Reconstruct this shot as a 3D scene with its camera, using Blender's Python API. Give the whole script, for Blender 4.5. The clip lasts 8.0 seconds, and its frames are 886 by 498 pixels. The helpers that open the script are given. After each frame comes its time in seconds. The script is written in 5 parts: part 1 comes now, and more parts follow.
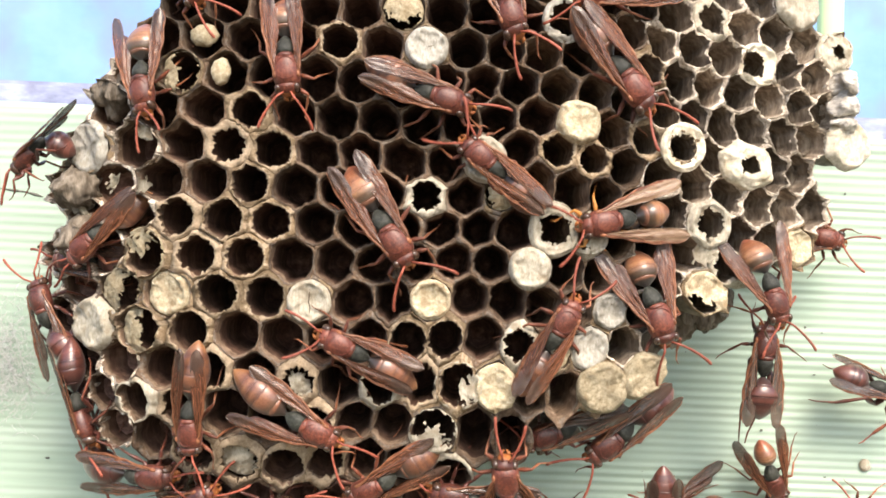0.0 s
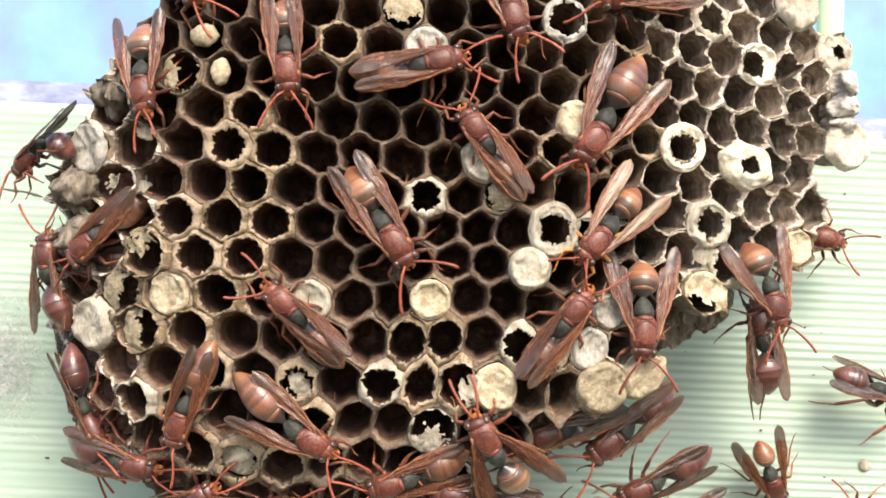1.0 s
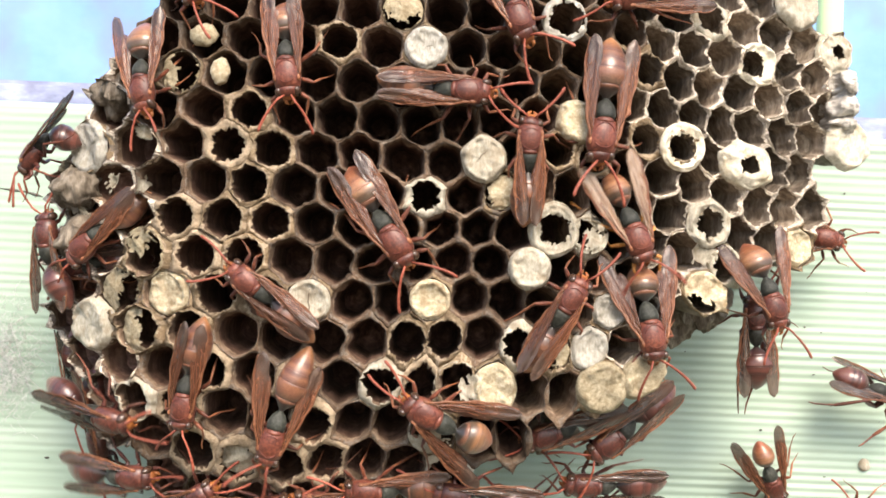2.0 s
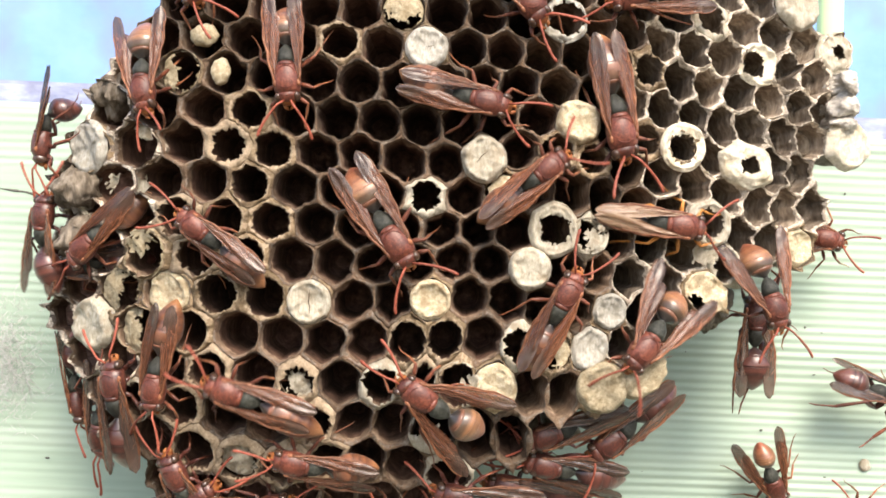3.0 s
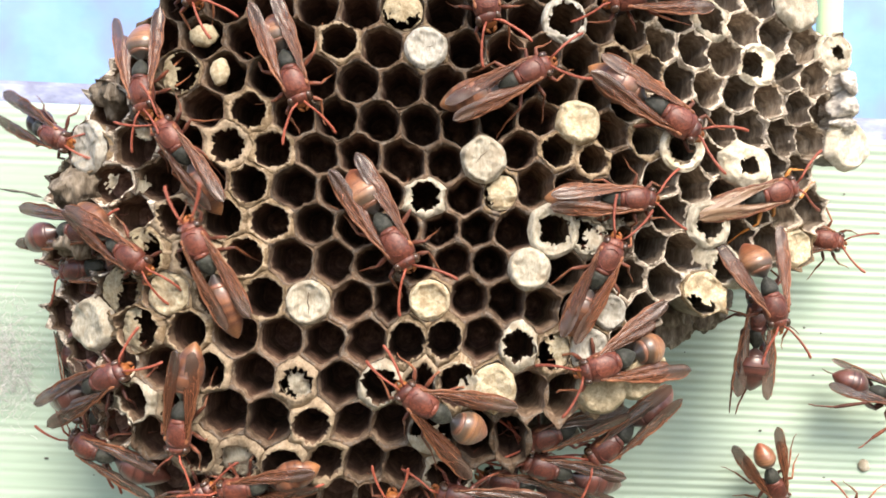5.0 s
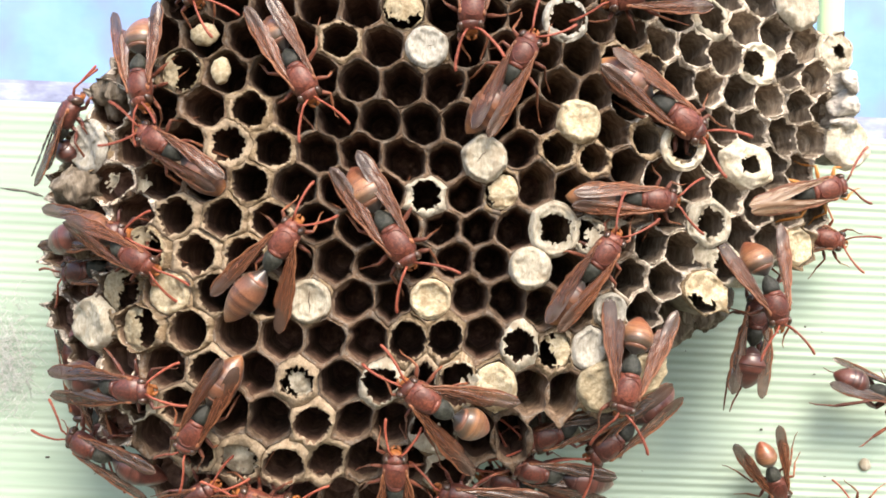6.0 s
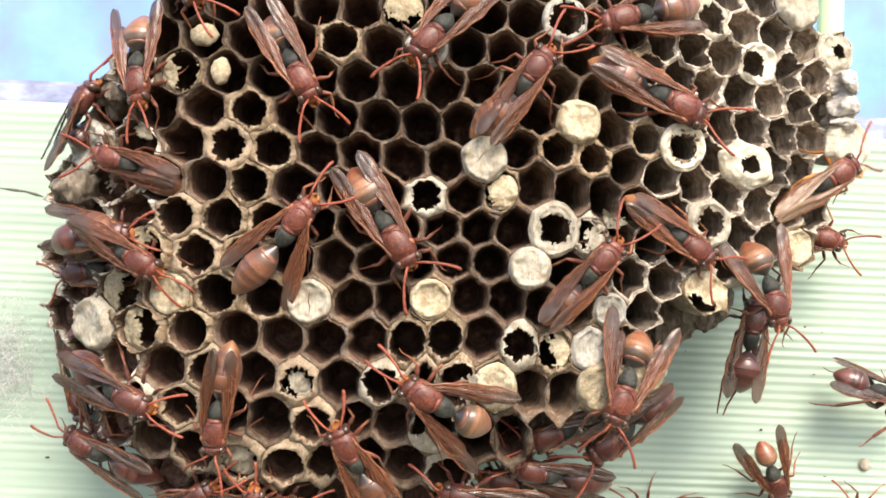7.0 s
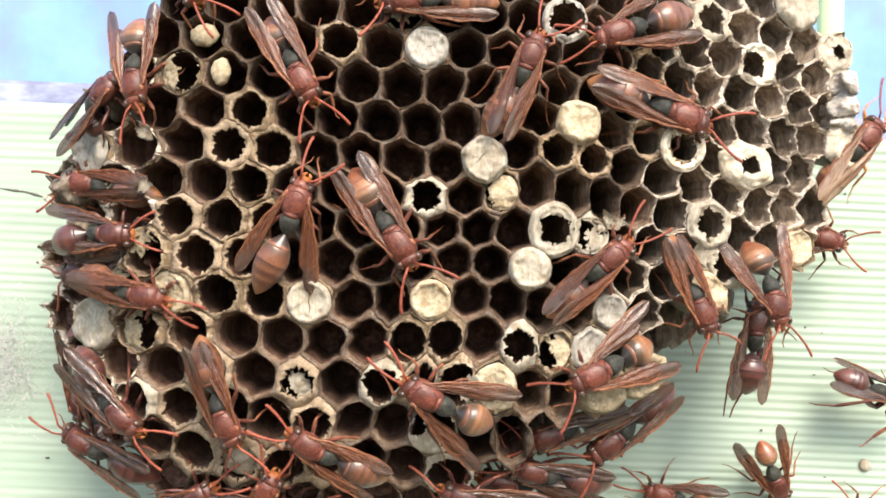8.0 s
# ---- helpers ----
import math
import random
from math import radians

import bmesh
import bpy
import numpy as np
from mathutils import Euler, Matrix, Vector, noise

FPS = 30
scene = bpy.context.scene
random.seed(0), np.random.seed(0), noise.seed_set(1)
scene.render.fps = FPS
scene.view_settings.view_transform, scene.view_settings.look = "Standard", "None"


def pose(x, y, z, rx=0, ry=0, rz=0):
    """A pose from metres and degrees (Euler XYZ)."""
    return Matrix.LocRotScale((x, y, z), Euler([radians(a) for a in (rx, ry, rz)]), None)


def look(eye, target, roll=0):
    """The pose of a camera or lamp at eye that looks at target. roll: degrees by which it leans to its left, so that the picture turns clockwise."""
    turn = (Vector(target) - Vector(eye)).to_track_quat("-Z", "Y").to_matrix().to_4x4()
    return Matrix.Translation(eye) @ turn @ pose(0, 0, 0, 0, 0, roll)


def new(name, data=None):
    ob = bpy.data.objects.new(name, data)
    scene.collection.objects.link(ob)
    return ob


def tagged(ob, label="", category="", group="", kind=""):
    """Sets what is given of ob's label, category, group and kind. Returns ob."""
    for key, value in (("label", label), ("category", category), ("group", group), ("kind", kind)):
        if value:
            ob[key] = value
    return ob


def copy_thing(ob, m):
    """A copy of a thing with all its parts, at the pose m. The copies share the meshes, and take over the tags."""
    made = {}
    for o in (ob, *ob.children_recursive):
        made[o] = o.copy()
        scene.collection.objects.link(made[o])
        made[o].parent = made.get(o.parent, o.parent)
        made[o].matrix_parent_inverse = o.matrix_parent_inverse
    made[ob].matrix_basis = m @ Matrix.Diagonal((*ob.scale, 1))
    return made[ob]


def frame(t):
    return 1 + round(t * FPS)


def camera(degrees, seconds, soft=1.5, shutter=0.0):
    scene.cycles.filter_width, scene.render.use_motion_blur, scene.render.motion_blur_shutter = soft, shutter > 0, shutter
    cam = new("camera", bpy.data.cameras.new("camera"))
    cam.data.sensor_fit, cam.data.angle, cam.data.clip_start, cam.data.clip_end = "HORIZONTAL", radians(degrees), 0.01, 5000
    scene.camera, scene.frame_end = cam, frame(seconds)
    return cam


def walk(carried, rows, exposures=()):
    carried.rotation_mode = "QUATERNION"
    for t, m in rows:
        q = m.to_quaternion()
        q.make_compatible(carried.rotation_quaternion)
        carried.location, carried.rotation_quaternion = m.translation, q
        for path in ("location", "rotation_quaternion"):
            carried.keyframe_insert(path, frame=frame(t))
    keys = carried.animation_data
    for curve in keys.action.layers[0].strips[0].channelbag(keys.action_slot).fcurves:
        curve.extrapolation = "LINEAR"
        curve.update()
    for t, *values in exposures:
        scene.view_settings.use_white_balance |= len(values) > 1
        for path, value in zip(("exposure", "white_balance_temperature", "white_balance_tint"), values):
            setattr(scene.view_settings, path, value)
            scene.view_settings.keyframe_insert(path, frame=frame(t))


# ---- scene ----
# Lengths below are millimetres unless a name says otherwise.
MM = 0.001
EYE_DISTANCE = 215.4
WALL = 52.0

cam = camera(40.0, 8.0, soft=1.7, shutter=0.5)


def view(dx, dz):
    return look((0, -EYE_DISTANCE * MM, 0), (dx * MM, 0, dz * MM))


walk(cam, [(0.0, view(0, 0)), (1.0, view(0.05, 0)), (1.7, view(0.1, -0.05)), (2.8, view(0.05, 0)), (3.4, view(0, 0)),
           (3.7, view(0, 0.12)), (4.0, view(0, 0.38)), (4.5, view(0.1, 0.46)), (4.7, view(0.2, 0.3)), (5.8, view(0, -0.1)),
           (6.0, view(0, -0.12)), (6.6, view(0.1, -0.1)), (7.2, view(0, -0.08)), (8.0, view(0, 0))])

# ---- light ----
SUN_WAY = Vector((0.20, -0.66, 0.70)).normalized()
world = bpy.data.worlds.new("sky")
scene.world = world
world.use_nodes = True
wn = world.node_tree.nodes
sky = wn.new("ShaderNodeTexSky")
sky.sky_type, sky.sun_disc = "NISHITA", False
sky.sun_elevation = math.asin(SUN_WAY.z)
sky.sun_rotation = math.atan2(SUN_WAY.x, SUN_WAY.y)
sky.air_density, sky.dust_density = 1.0, 2.5
world.node_tree.links.new(sky.outputs[0], wn["Background"].inputs[0])
wn["Background"].inputs[1].default_value = 0.165
sun_data = bpy.data.lights.new("sun", "SUN")
sun_data.energy, sun_data.angle, sun_data.color = 2.9, radians(27.0), (1.0, 0.87, 0.735)
sun = new("sun", sun_data)
sun.matrix_world = look(SUN_WAY * 2, (0, 0, 0))
scene.view_settings.exposure = 1.12


# ---- materials ----
def ramp_node(nt, stops):
    node = nt.nodes.new("ShaderNodeValToRGB")
    els = node.color_ramp.elements
    while len(els) < len(stops):
        els.new(0.5)
    for el, (at, rgb) in zip(els, stops):
        el.position, el.color = at, (*rgb, 1)
    return node


def surface(name, dark, mid, light, grain=900.0, stretch=(1, 1, 1), rough=0.85, bump=0.4, depth=0.0002, detail=5.0,
            spread=0.12, gloss=0.3, through_light=0.0, blotch=0.0, blotch_rgb=(0.1, 0.08, 0.05), blotch_size=120.0,
            clear=0.0, coat=0.0, sheen=0.0, bands=None, span=1.0):
    """A procedural surface: fine grain of three tones, a slower blotch, a change of tone from object to object;
    bands: colours along the thing's own length, span metres towards -x, which the grain then tints."""
    mat = bpy.data.materials.new(name)
    mat.use_nodes = True
    nt = mat.node_tree
    link = nt.links.new
    bsdf = nt.nodes["Principled BSDF"]
    coord, info = nt.nodes.new("ShaderNodeTexCoord"), nt.nodes.new("ShaderNodeObjectInfo")
    shift = nt.nodes.new("ShaderNodeVectorMath")
    shift.operation = "ADD"
    link(coord.outputs["Object"], shift.inputs[0])
    link(info.outputs["Random"], shift.inputs[1])
    warp = nt.nodes.new("ShaderNodeMapping")
    warp.inputs["Scale"].default_value = stretch
    link(shift.outputs[0], warp.inputs[0])
    fine = nt.nodes.new("ShaderNodeTexNoise")
    fine.inputs["Scale"].default_value, fine.inputs["Detail"].default_value = grain, detail
    fine.inputs["Roughness"].default_value = 0.65
    link(warp.outputs[0], fine.inputs["Vector"])
    tones = ramp_node(nt, [(0.3, dark), (0.5, mid), (0.7, light)])
    link(fine.outputs[0], tones.inputs[0])
    slow = nt.nodes.new("ShaderNodeTexNoise")
    slow.inputs["Scale"].default_value, slow.inputs["Detail"].default_value = blotch_size, 3
    link(shift.outputs[0], slow.inputs["Vector"])
    edge = nt.nodes.new("ShaderNodeMapRange")
    edge.inputs[1].default_value, edge.inputs[2].default_value = 0.48, 0.68
    edge.inputs[3].default_value, edge.inputs[4].default_value = 0, blotch
    link(slow.outputs[0], edge.inputs[0])
    mix = nt.nodes.new("ShaderNodeMixRGB")
    mix.inputs[2].default_value = (*blotch_rgb, 1)
    link(edge.outputs[0], mix.inputs[0])
    link(tones.outputs[0], mix.inputs[1])
    vary = nt.nodes.new("ShaderNodeMapRange")
    vary.inputs[3].default_value, vary.inputs[4].default_value = 1 - spread, 1 + spread
    link(info.outputs["Random"], vary.inputs[0])
    if bands:
        split = nt.nodes.new("ShaderNodeSeparateXYZ")
        link(coord.outputs["Object"], split.inputs[0])
        along = nt.nodes.new("ShaderNodeMath")
        along.operation, along.inputs[1].default_value = "MULTIPLY", -1.0 / span
        link(split.outputs[0], along.inputs[0])
        wander = nt.nodes.new("ShaderNodeMath")
        wander.operation, wander.inputs[1].default_value = "MULTIPLY_ADD", 0.10
        link(slow.outputs[0], wander.inputs[0])
        link(along.outputs[0], wander.inputs[2])
        hues = ramp_node(nt, [(min(1.0, at + 0.05), rgb) for at, rgb in bands])
        link(wander.outputs[0], hues.inputs[0])
        tint = nt.nodes.new("ShaderNodeMixRGB")
        tint.blend_type = "MULTIPLY"
        tint.inputs[0].default_value = 1.0
        link(hues.outputs[0], tint.inputs[1])
        link(mix.outputs[0], tint.inputs[2])
        mix = tint
    hsv = nt.nodes.new("ShaderNodeHueSaturation")
    link(vary.outputs[0], hsv.inputs["Value"])
    link(mix.outputs[0], hsv.inputs["Color"])
    link(hsv.outputs[0], bsdf.inputs["Base Color"])
    bsdf.inputs["Roughness"].default_value = rough
    bsdf.inputs["Specular IOR Level"].default_value = gloss
    bsdf.inputs["Coat Weight"].default_value = coat
    bsdf.inputs["Coat Roughness"].default_value = 0.25
    bsdf.inputs["Sheen Weight"].default_value = sheen
    bsdf.inputs["Sheen Roughness"].default_value = 0.4
    lump = nt.nodes.new("ShaderNodeBump")
    lump.inputs["Strength"].default_value, lump.inputs["Distance"].default_value = bump, depth
    link(fine.outputs[0], lump.inputs["Height"])
    link(lump.outputs[0], bsdf.inputs["Normal"])
    last = bsdf.outputs[0]
    if through_light:
        glow = nt.nodes.new("ShaderNodeBsdfTranslucent")
        link(hsv.outputs[0], glow.inputs[0])
        add = nt.nodes.new("ShaderNodeMixShader")
        add.inputs[0].default_value = through_light
        link(last, add.inputs[1])
        link(glow.outputs[0], add.inputs[2])
        last = add.outputs[0]
    if clear:
        see = nt.nodes.new("ShaderNodeBsdfTransparent")
        add = nt.nodes.new("ShaderNodeMixShader")
        add.inputs[0].default_value = clear
        link(last, add.inputs[1])
        link(see.outputs[0], add.inputs[2])
        last = add.outputs[0]
    link(last, nt.nodes["Material Output"].inputs[0])
    return mat


PAPER = surface("nest_paper", (0.13, 0.105, 0.078), (0.23, 0.195, 0.15), (0.36, 0.315, 0.255), 700, (1, 0.25, 1), 0.92, 0.7, 0.0004,
                blotch=0.5, blotch_rgb=(0.17, 0.13, 0.09), blotch_size=180, spread=0.22, gloss=0.15)
GREY_PAPER = surface("weathered_paper", (0.16, 0.145, 0.12), (0.29, 0.265, 0.23), (0.44, 0.41, 0.37), 800, (1, 0.2, 1), 0.95, 0.8, 0.0005,
                     blotch=0.5, blotch_rgb=(0.13, 0.11, 0.09), blotch_size=160, spread=0.2, gloss=0.1)
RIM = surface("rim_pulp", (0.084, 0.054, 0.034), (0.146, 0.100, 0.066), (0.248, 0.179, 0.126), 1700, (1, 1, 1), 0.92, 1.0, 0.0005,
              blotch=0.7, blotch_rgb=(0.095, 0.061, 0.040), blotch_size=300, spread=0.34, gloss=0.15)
# dry pulp, brightened past its own colour for the sun on the right
BRIGHT_DRY_RIM = surface("bright_dry_rim_pulp", (0.304, 0.251, 0.193), (0.585, 0.505, 0.406), (1.070, 0.961, 0.786), 1700, (1, 1, 1), 0.93, 1.0, 0.0005,
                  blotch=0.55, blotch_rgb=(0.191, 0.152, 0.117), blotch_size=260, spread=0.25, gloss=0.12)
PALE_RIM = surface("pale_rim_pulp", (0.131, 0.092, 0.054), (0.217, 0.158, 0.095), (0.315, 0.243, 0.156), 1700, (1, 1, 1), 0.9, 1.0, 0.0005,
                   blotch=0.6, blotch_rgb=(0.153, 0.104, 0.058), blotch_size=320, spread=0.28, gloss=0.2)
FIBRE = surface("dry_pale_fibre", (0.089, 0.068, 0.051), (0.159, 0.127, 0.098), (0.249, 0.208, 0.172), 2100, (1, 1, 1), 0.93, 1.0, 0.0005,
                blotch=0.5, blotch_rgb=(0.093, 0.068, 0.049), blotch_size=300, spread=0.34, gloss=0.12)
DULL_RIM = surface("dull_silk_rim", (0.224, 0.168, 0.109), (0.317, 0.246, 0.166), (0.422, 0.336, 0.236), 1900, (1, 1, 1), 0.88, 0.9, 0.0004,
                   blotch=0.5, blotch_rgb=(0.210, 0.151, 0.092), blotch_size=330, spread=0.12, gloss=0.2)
SILK = surface("white_silk", (0.32, 0.287, 0.218), (0.445, 0.405, 0.315), (0.585, 0.54, 0.445), 1300, (1.6, 1, 0.7), 0.8, 0.6, 0.0003,
               blotch=0.75, blotch_rgb=(0.27, 0.215, 0.145), blotch_size=420, spread=0.12, gloss=0.3, through_light=0.15)
CREAM_SILK = surface("cream_silk", (0.342, 0.273, 0.167), (0.513, 0.432, 0.288), (0.684, 0.620, 0.465), 1500, (1, 1, 1), 0.85, 0.7, 0.0003,
                     blotch=0.8, blotch_rgb=(0.25, 0.175, 0.095), blotch_size=430, spread=0.14, gloss=0.25, through_light=0.12)
GREY_SILK = surface("grey_silk", (0.25, 0.232, 0.19), (0.37, 0.35, 0.30), (0.50, 0.48, 0.425), 1300, (1.5, 1, 0.7), 0.8, 0.6, 0.0003,
                    blotch=0.7, blotch_rgb=(0.24, 0.215, 0.165), blotch_size=430, spread=0.12, gloss=0.3, through_light=0.12)
# brood-stained lining, its tone deepened for the shade inside the cells
LINING = surface("old_shaded_cell_lining", (0.039, 0.023, 0.016), (0.078, 0.044, 0.030), (0.147, 0.089, 0.062), 600, (1, 1, 0.25), 0.85, 0.6,
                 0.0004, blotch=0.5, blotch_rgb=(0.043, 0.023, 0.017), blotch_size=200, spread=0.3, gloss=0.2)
# dry lining, also lightened to carry the stronger sun on the right
PALE_LINING = surface("bright_dry_cell_lining", (0.101, 0.077, 0.058), (0.222, 0.178, 0.135), (0.390, 0.330, 0.262), 700, (1, 1, 0.4), 0.9, 0.8,
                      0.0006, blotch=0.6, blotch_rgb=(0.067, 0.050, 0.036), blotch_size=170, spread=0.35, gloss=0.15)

# floors made lighter than the lining to imitate haze over the dark cells
CELL_FLOOR = surface("hazy_cell_floor", (0.086, 0.053, 0.043), (0.150, 0.091, 0.073), (0.245, 0.153, 0.118), 900, rough=0.9, bump=0.5,
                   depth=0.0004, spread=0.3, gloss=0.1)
CHITIN = surface("red_brown_chitin", (0.046, 0.013, 0.008), (0.123, 0.034, 0.020), (0.216, 0.069, 0.039), 1900, rough=0.44, bump=0.25,
                 depth=0.0002, spread=0.28, gloss=0.45, blotch=0.75, blotch_rgb=(0.053, 0.015, 0.010), blotch_size=330, sheen=0.04)
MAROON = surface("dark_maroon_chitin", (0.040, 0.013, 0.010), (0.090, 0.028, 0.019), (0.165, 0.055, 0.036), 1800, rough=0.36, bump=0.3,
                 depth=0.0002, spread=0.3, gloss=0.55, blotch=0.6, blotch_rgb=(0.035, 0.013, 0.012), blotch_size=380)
OLD_PULP = surface("fibrous_grey_pulp", (0.074, 0.060, 0.045), (0.159, 0.133, 0.102), (0.281, 0.241, 0.192), 900, (1, 0.5, 0.3), 0.95, 1.0, 0.0009,
                   blotch=0.6, blotch_rgb=(0.089, 0.070, 0.051), blotch_size=420, spread=0.2, gloss=0.1)
SLIT = surface("slit_brown", (0.05, 0.035, 0.022), (0.09, 0.062, 0.04), (0.14, 0.10, 0.065), 900, rough=0.9, bump=0.3, depth=0.0002)
PALE_PULP = surface("fluffy_pale_pulp", (0.276, 0.253, 0.218), (0.506, 0.471, 0.414), (0.759, 0.713, 0.644), 700, (1, 0.6, 2.2), 0.95, 1.0, 0.0009,
                    blotch=0.6, blotch_rgb=(0.253, 0.218, 0.178), blotch_size=330, spread=0.2, gloss=0.1)
# lighter brown for better lit walls: near the mouths and towards the right
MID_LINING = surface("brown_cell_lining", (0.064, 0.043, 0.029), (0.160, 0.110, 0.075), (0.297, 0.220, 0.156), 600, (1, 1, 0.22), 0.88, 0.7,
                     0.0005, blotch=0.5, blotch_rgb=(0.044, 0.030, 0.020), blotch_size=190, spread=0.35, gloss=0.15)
GRAIN = (0.72, 0.70, 0.68), (1.0, 1.0, 1.0), (1.22, 1.2, 1.16)
ORANGE = surface("banded_orange_chitin", *GRAIN, 2200, rough=0.34, bump=0.2, depth=0.0001, spread=0.2, gloss=0.5, coat=0.3, blotch=0.5,
                 blotch_rgb=(0.62, 0.52, 0.48), blotch_size=330, sheen=0.1, span=0.0158,
                 bands=[(0, (.022, .020, .020)), (.13, (.034, .027, .022)), (.165, (.19, .085, .050)), (.20, (.17, .075, .044)), (.235, (.070, .050, .033)),
                        (.32, (.085, .048, .028)), (.41, (.25, .125, .060)), (.47, (.215, .100, .050)), (.54, (.28, .140, .068)), (.63, (.215, .092, .047)),
                        (.74, (.26, .105, .050)), (.94, (.22, .068, .033))])
RUST = surface("rust_chitin", *GRAIN, 2200, rough=0.34, bump=0.2, depth=0.0001, spread=0.28, gloss=0.5, coat=0.3, blotch=0.5,
               blotch_rgb=(0.558, 0.500, 0.437), blotch_size=330, sheen=0.1, span=0.0158,
               bands=[(0, (0.022, 0.020, 0.018)), (.14, (0.047, 0.028, 0.020)), (.17, (0.205, 0.085, 0.049)), (.22, (0.079, 0.046, 0.029)), (.33, (0.144, 0.060, 0.034)),
                      (.42, (0.177, 0.074, 0.038)), (.455, (0.088, 0.038, 0.024)), (.55, (0.186, 0.078, 0.040)), (.61, (0.098, 0.040, 0.025)), (.70, (0.209, 0.090, 0.044)),
                      (.76, (0.116, 0.046, 0.027)), (.93, (0.298, 0.135, 0.057))])
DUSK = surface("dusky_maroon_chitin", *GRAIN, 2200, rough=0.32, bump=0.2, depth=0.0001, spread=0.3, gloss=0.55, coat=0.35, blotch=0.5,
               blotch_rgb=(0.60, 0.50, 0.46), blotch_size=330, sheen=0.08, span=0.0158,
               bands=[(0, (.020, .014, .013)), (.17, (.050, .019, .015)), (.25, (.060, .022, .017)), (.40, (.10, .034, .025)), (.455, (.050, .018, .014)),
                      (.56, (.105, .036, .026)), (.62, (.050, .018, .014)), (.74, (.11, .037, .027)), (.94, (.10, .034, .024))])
FACE = surface("orange_face", (0.186, 0.056, 0.018), (0.279, 0.096, 0.028), (0.347, 0.143, 0.044), 1200, rough=0.45, bump=0.2, depth=0.0001,
               spread=0.2, blotch=0.6, blotch_rgb=(0.124, 0.031, 0.016), blotch_size=500)
SLATE = surface("grey_green_bloom", (0.011, 0.012, 0.009), (0.025, 0.026, 0.020), (0.053, 0.055, 0.044), 1500, rough=0.6, bump=0.5, depth=0.0002,
                spread=0.3, gloss=0.3, sheen=0.08)
EYE = surface("eye_brown", (0.035, 0.018, 0.012), (0.055, 0.03, 0.02), (0.09, 0.05, 0.03), 3000, rough=0.22, bump=0.15, depth=0.00005, gloss=0.6)
FURROW = surface("dark_furrow", (0.074, 0.020, 0.014), (0.120, 0.031, 0.022), (0.179, 0.050, 0.031), 1400, rough=0.5, bump=0.2, depth=0.0001)
LEG = surface("leg_red", (0.069, 0.021, 0.013), (0.133, 0.041, 0.022), (0.218, 0.076, 0.039), 1100, rough=0.46, bump=0.3, depth=0.0001, spread=0.35,
              blotch=0.6, blotch_rgb=(0.060, 0.017, 0.010), blotch_size=330, sheen=0.1)
SHIN = surface("leg_copper", (0.116, 0.042, 0.021), (0.211, 0.080, 0.038), (0.296, 0.125, 0.062), 1100, rough=0.46, bump=0.3, depth=0.0001, spread=0.35,
               blotch=0.6, blotch_rgb=(0.093, 0.030, 0.015), blotch_size=330, sheen=0.1)
ANTENNA = surface("antenna_red", (0.150, 0.038, 0.023), (0.246, 0.062, 0.037), (0.334, 0.101, 0.062), 1500, rough=0.5, bump=0.2, depth=0.0001, spread=0.25)
WING = surface("wing_brown", (0.077, 0.029, 0.016), (0.151, 0.058, 0.030), (0.274, 0.124, 0.067), 1500, (0.06, 1, 1), 0.24, 0.9, 0.0003,
               spread=0.35, gloss=0.8, through_light=0.3, clear=0.32, blotch=0.75, blotch_rgb=(0.174, 0.060, 0.028), blotch_size=210, coat=0.12)
WING_TIP = surface("wing_smoke", (0.047, 0.029, 0.022), (0.092, 0.054, 0.039), (0.179, 0.112, 0.079), 1500, (0.06, 1, 1), 0.26, 0.5, 0.0002,
                   spread=0.25, gloss=0.7, through_light=0.2, clear=0.3, coat=0.1)
# leg and wing colours of an ordinary wasp as a sun patch tints them
SUNLIT_LEG = surface("golden_orange_leg", (0.30, 0.11, 0.025), (0.46, 0.19, 0.045), (0.58, 0.28, 0.08), 1200, rough=0.42, bump=0.2, depth=0.0001)
SUNLIT_WING = surface("sunlit_wing", (0.22, 0.125, 0.075), (0.40, 0.26, 0.16), (0.64, 0.50, 0.37), 1300, (0.05, 1, 1), 0.24, 0.8, 0.0003,
                    gloss=0.85, through_light=0.3, clear=0.28)
VEIN = surface("wing_vein", (0.081, 0.030, 0.015), (0.154, 0.060, 0.029), (0.249, 0.112, 0.057), 900, rough=0.34, bump=0.2, spread=0.35)
# wings darkened to carry the shade under the nest
DARK_WING = surface("dusky_wing", (0.045, 0.029, 0.023), (0.094, 0.061, 0.046), (0.197, 0.143, 0.115), 1300, (0.05, 1, 1), 0.2, 0.7, 0.0003,
                    spread=0.35, gloss=0.9, through_light=0.2, clear=0.25, blotch=0.6, blotch_rgb=(0.049, 0.033, 0.030), blotch_size=200, coat=0.7)
# cream silk with strong sunlight put into its colour, for right-hand caps
SUNLIT_SILK = surface("sunlit_silk", (0.46, 0.40, 0.29), (0.66, 0.60, 0.47), (0.80, 0.76, 0.64), 1400, (1, 1, 1), 0.75, 0.7, 0.0003,
                     blotch=0.6, blotch_rgb=(0.40, 0.31, 0.18), blotch_size=400, spread=0.08, gloss=0.35, through_light=0.15)
OLD_OR_DIM_SILK = surface("stained_or_dim_silk", (0.22, 0.175, 0.105), (0.34, 0.285, 0.185), (0.48, 0.42, 0.30), 1500, (1, 1, 1), 0.85, 0.7, 0.0003,
                   blotch=0.65, blotch_rgb=(0.20, 0.145, 0.08), blotch_size=400, spread=0.15, gloss=0.25, through_light=0.12)


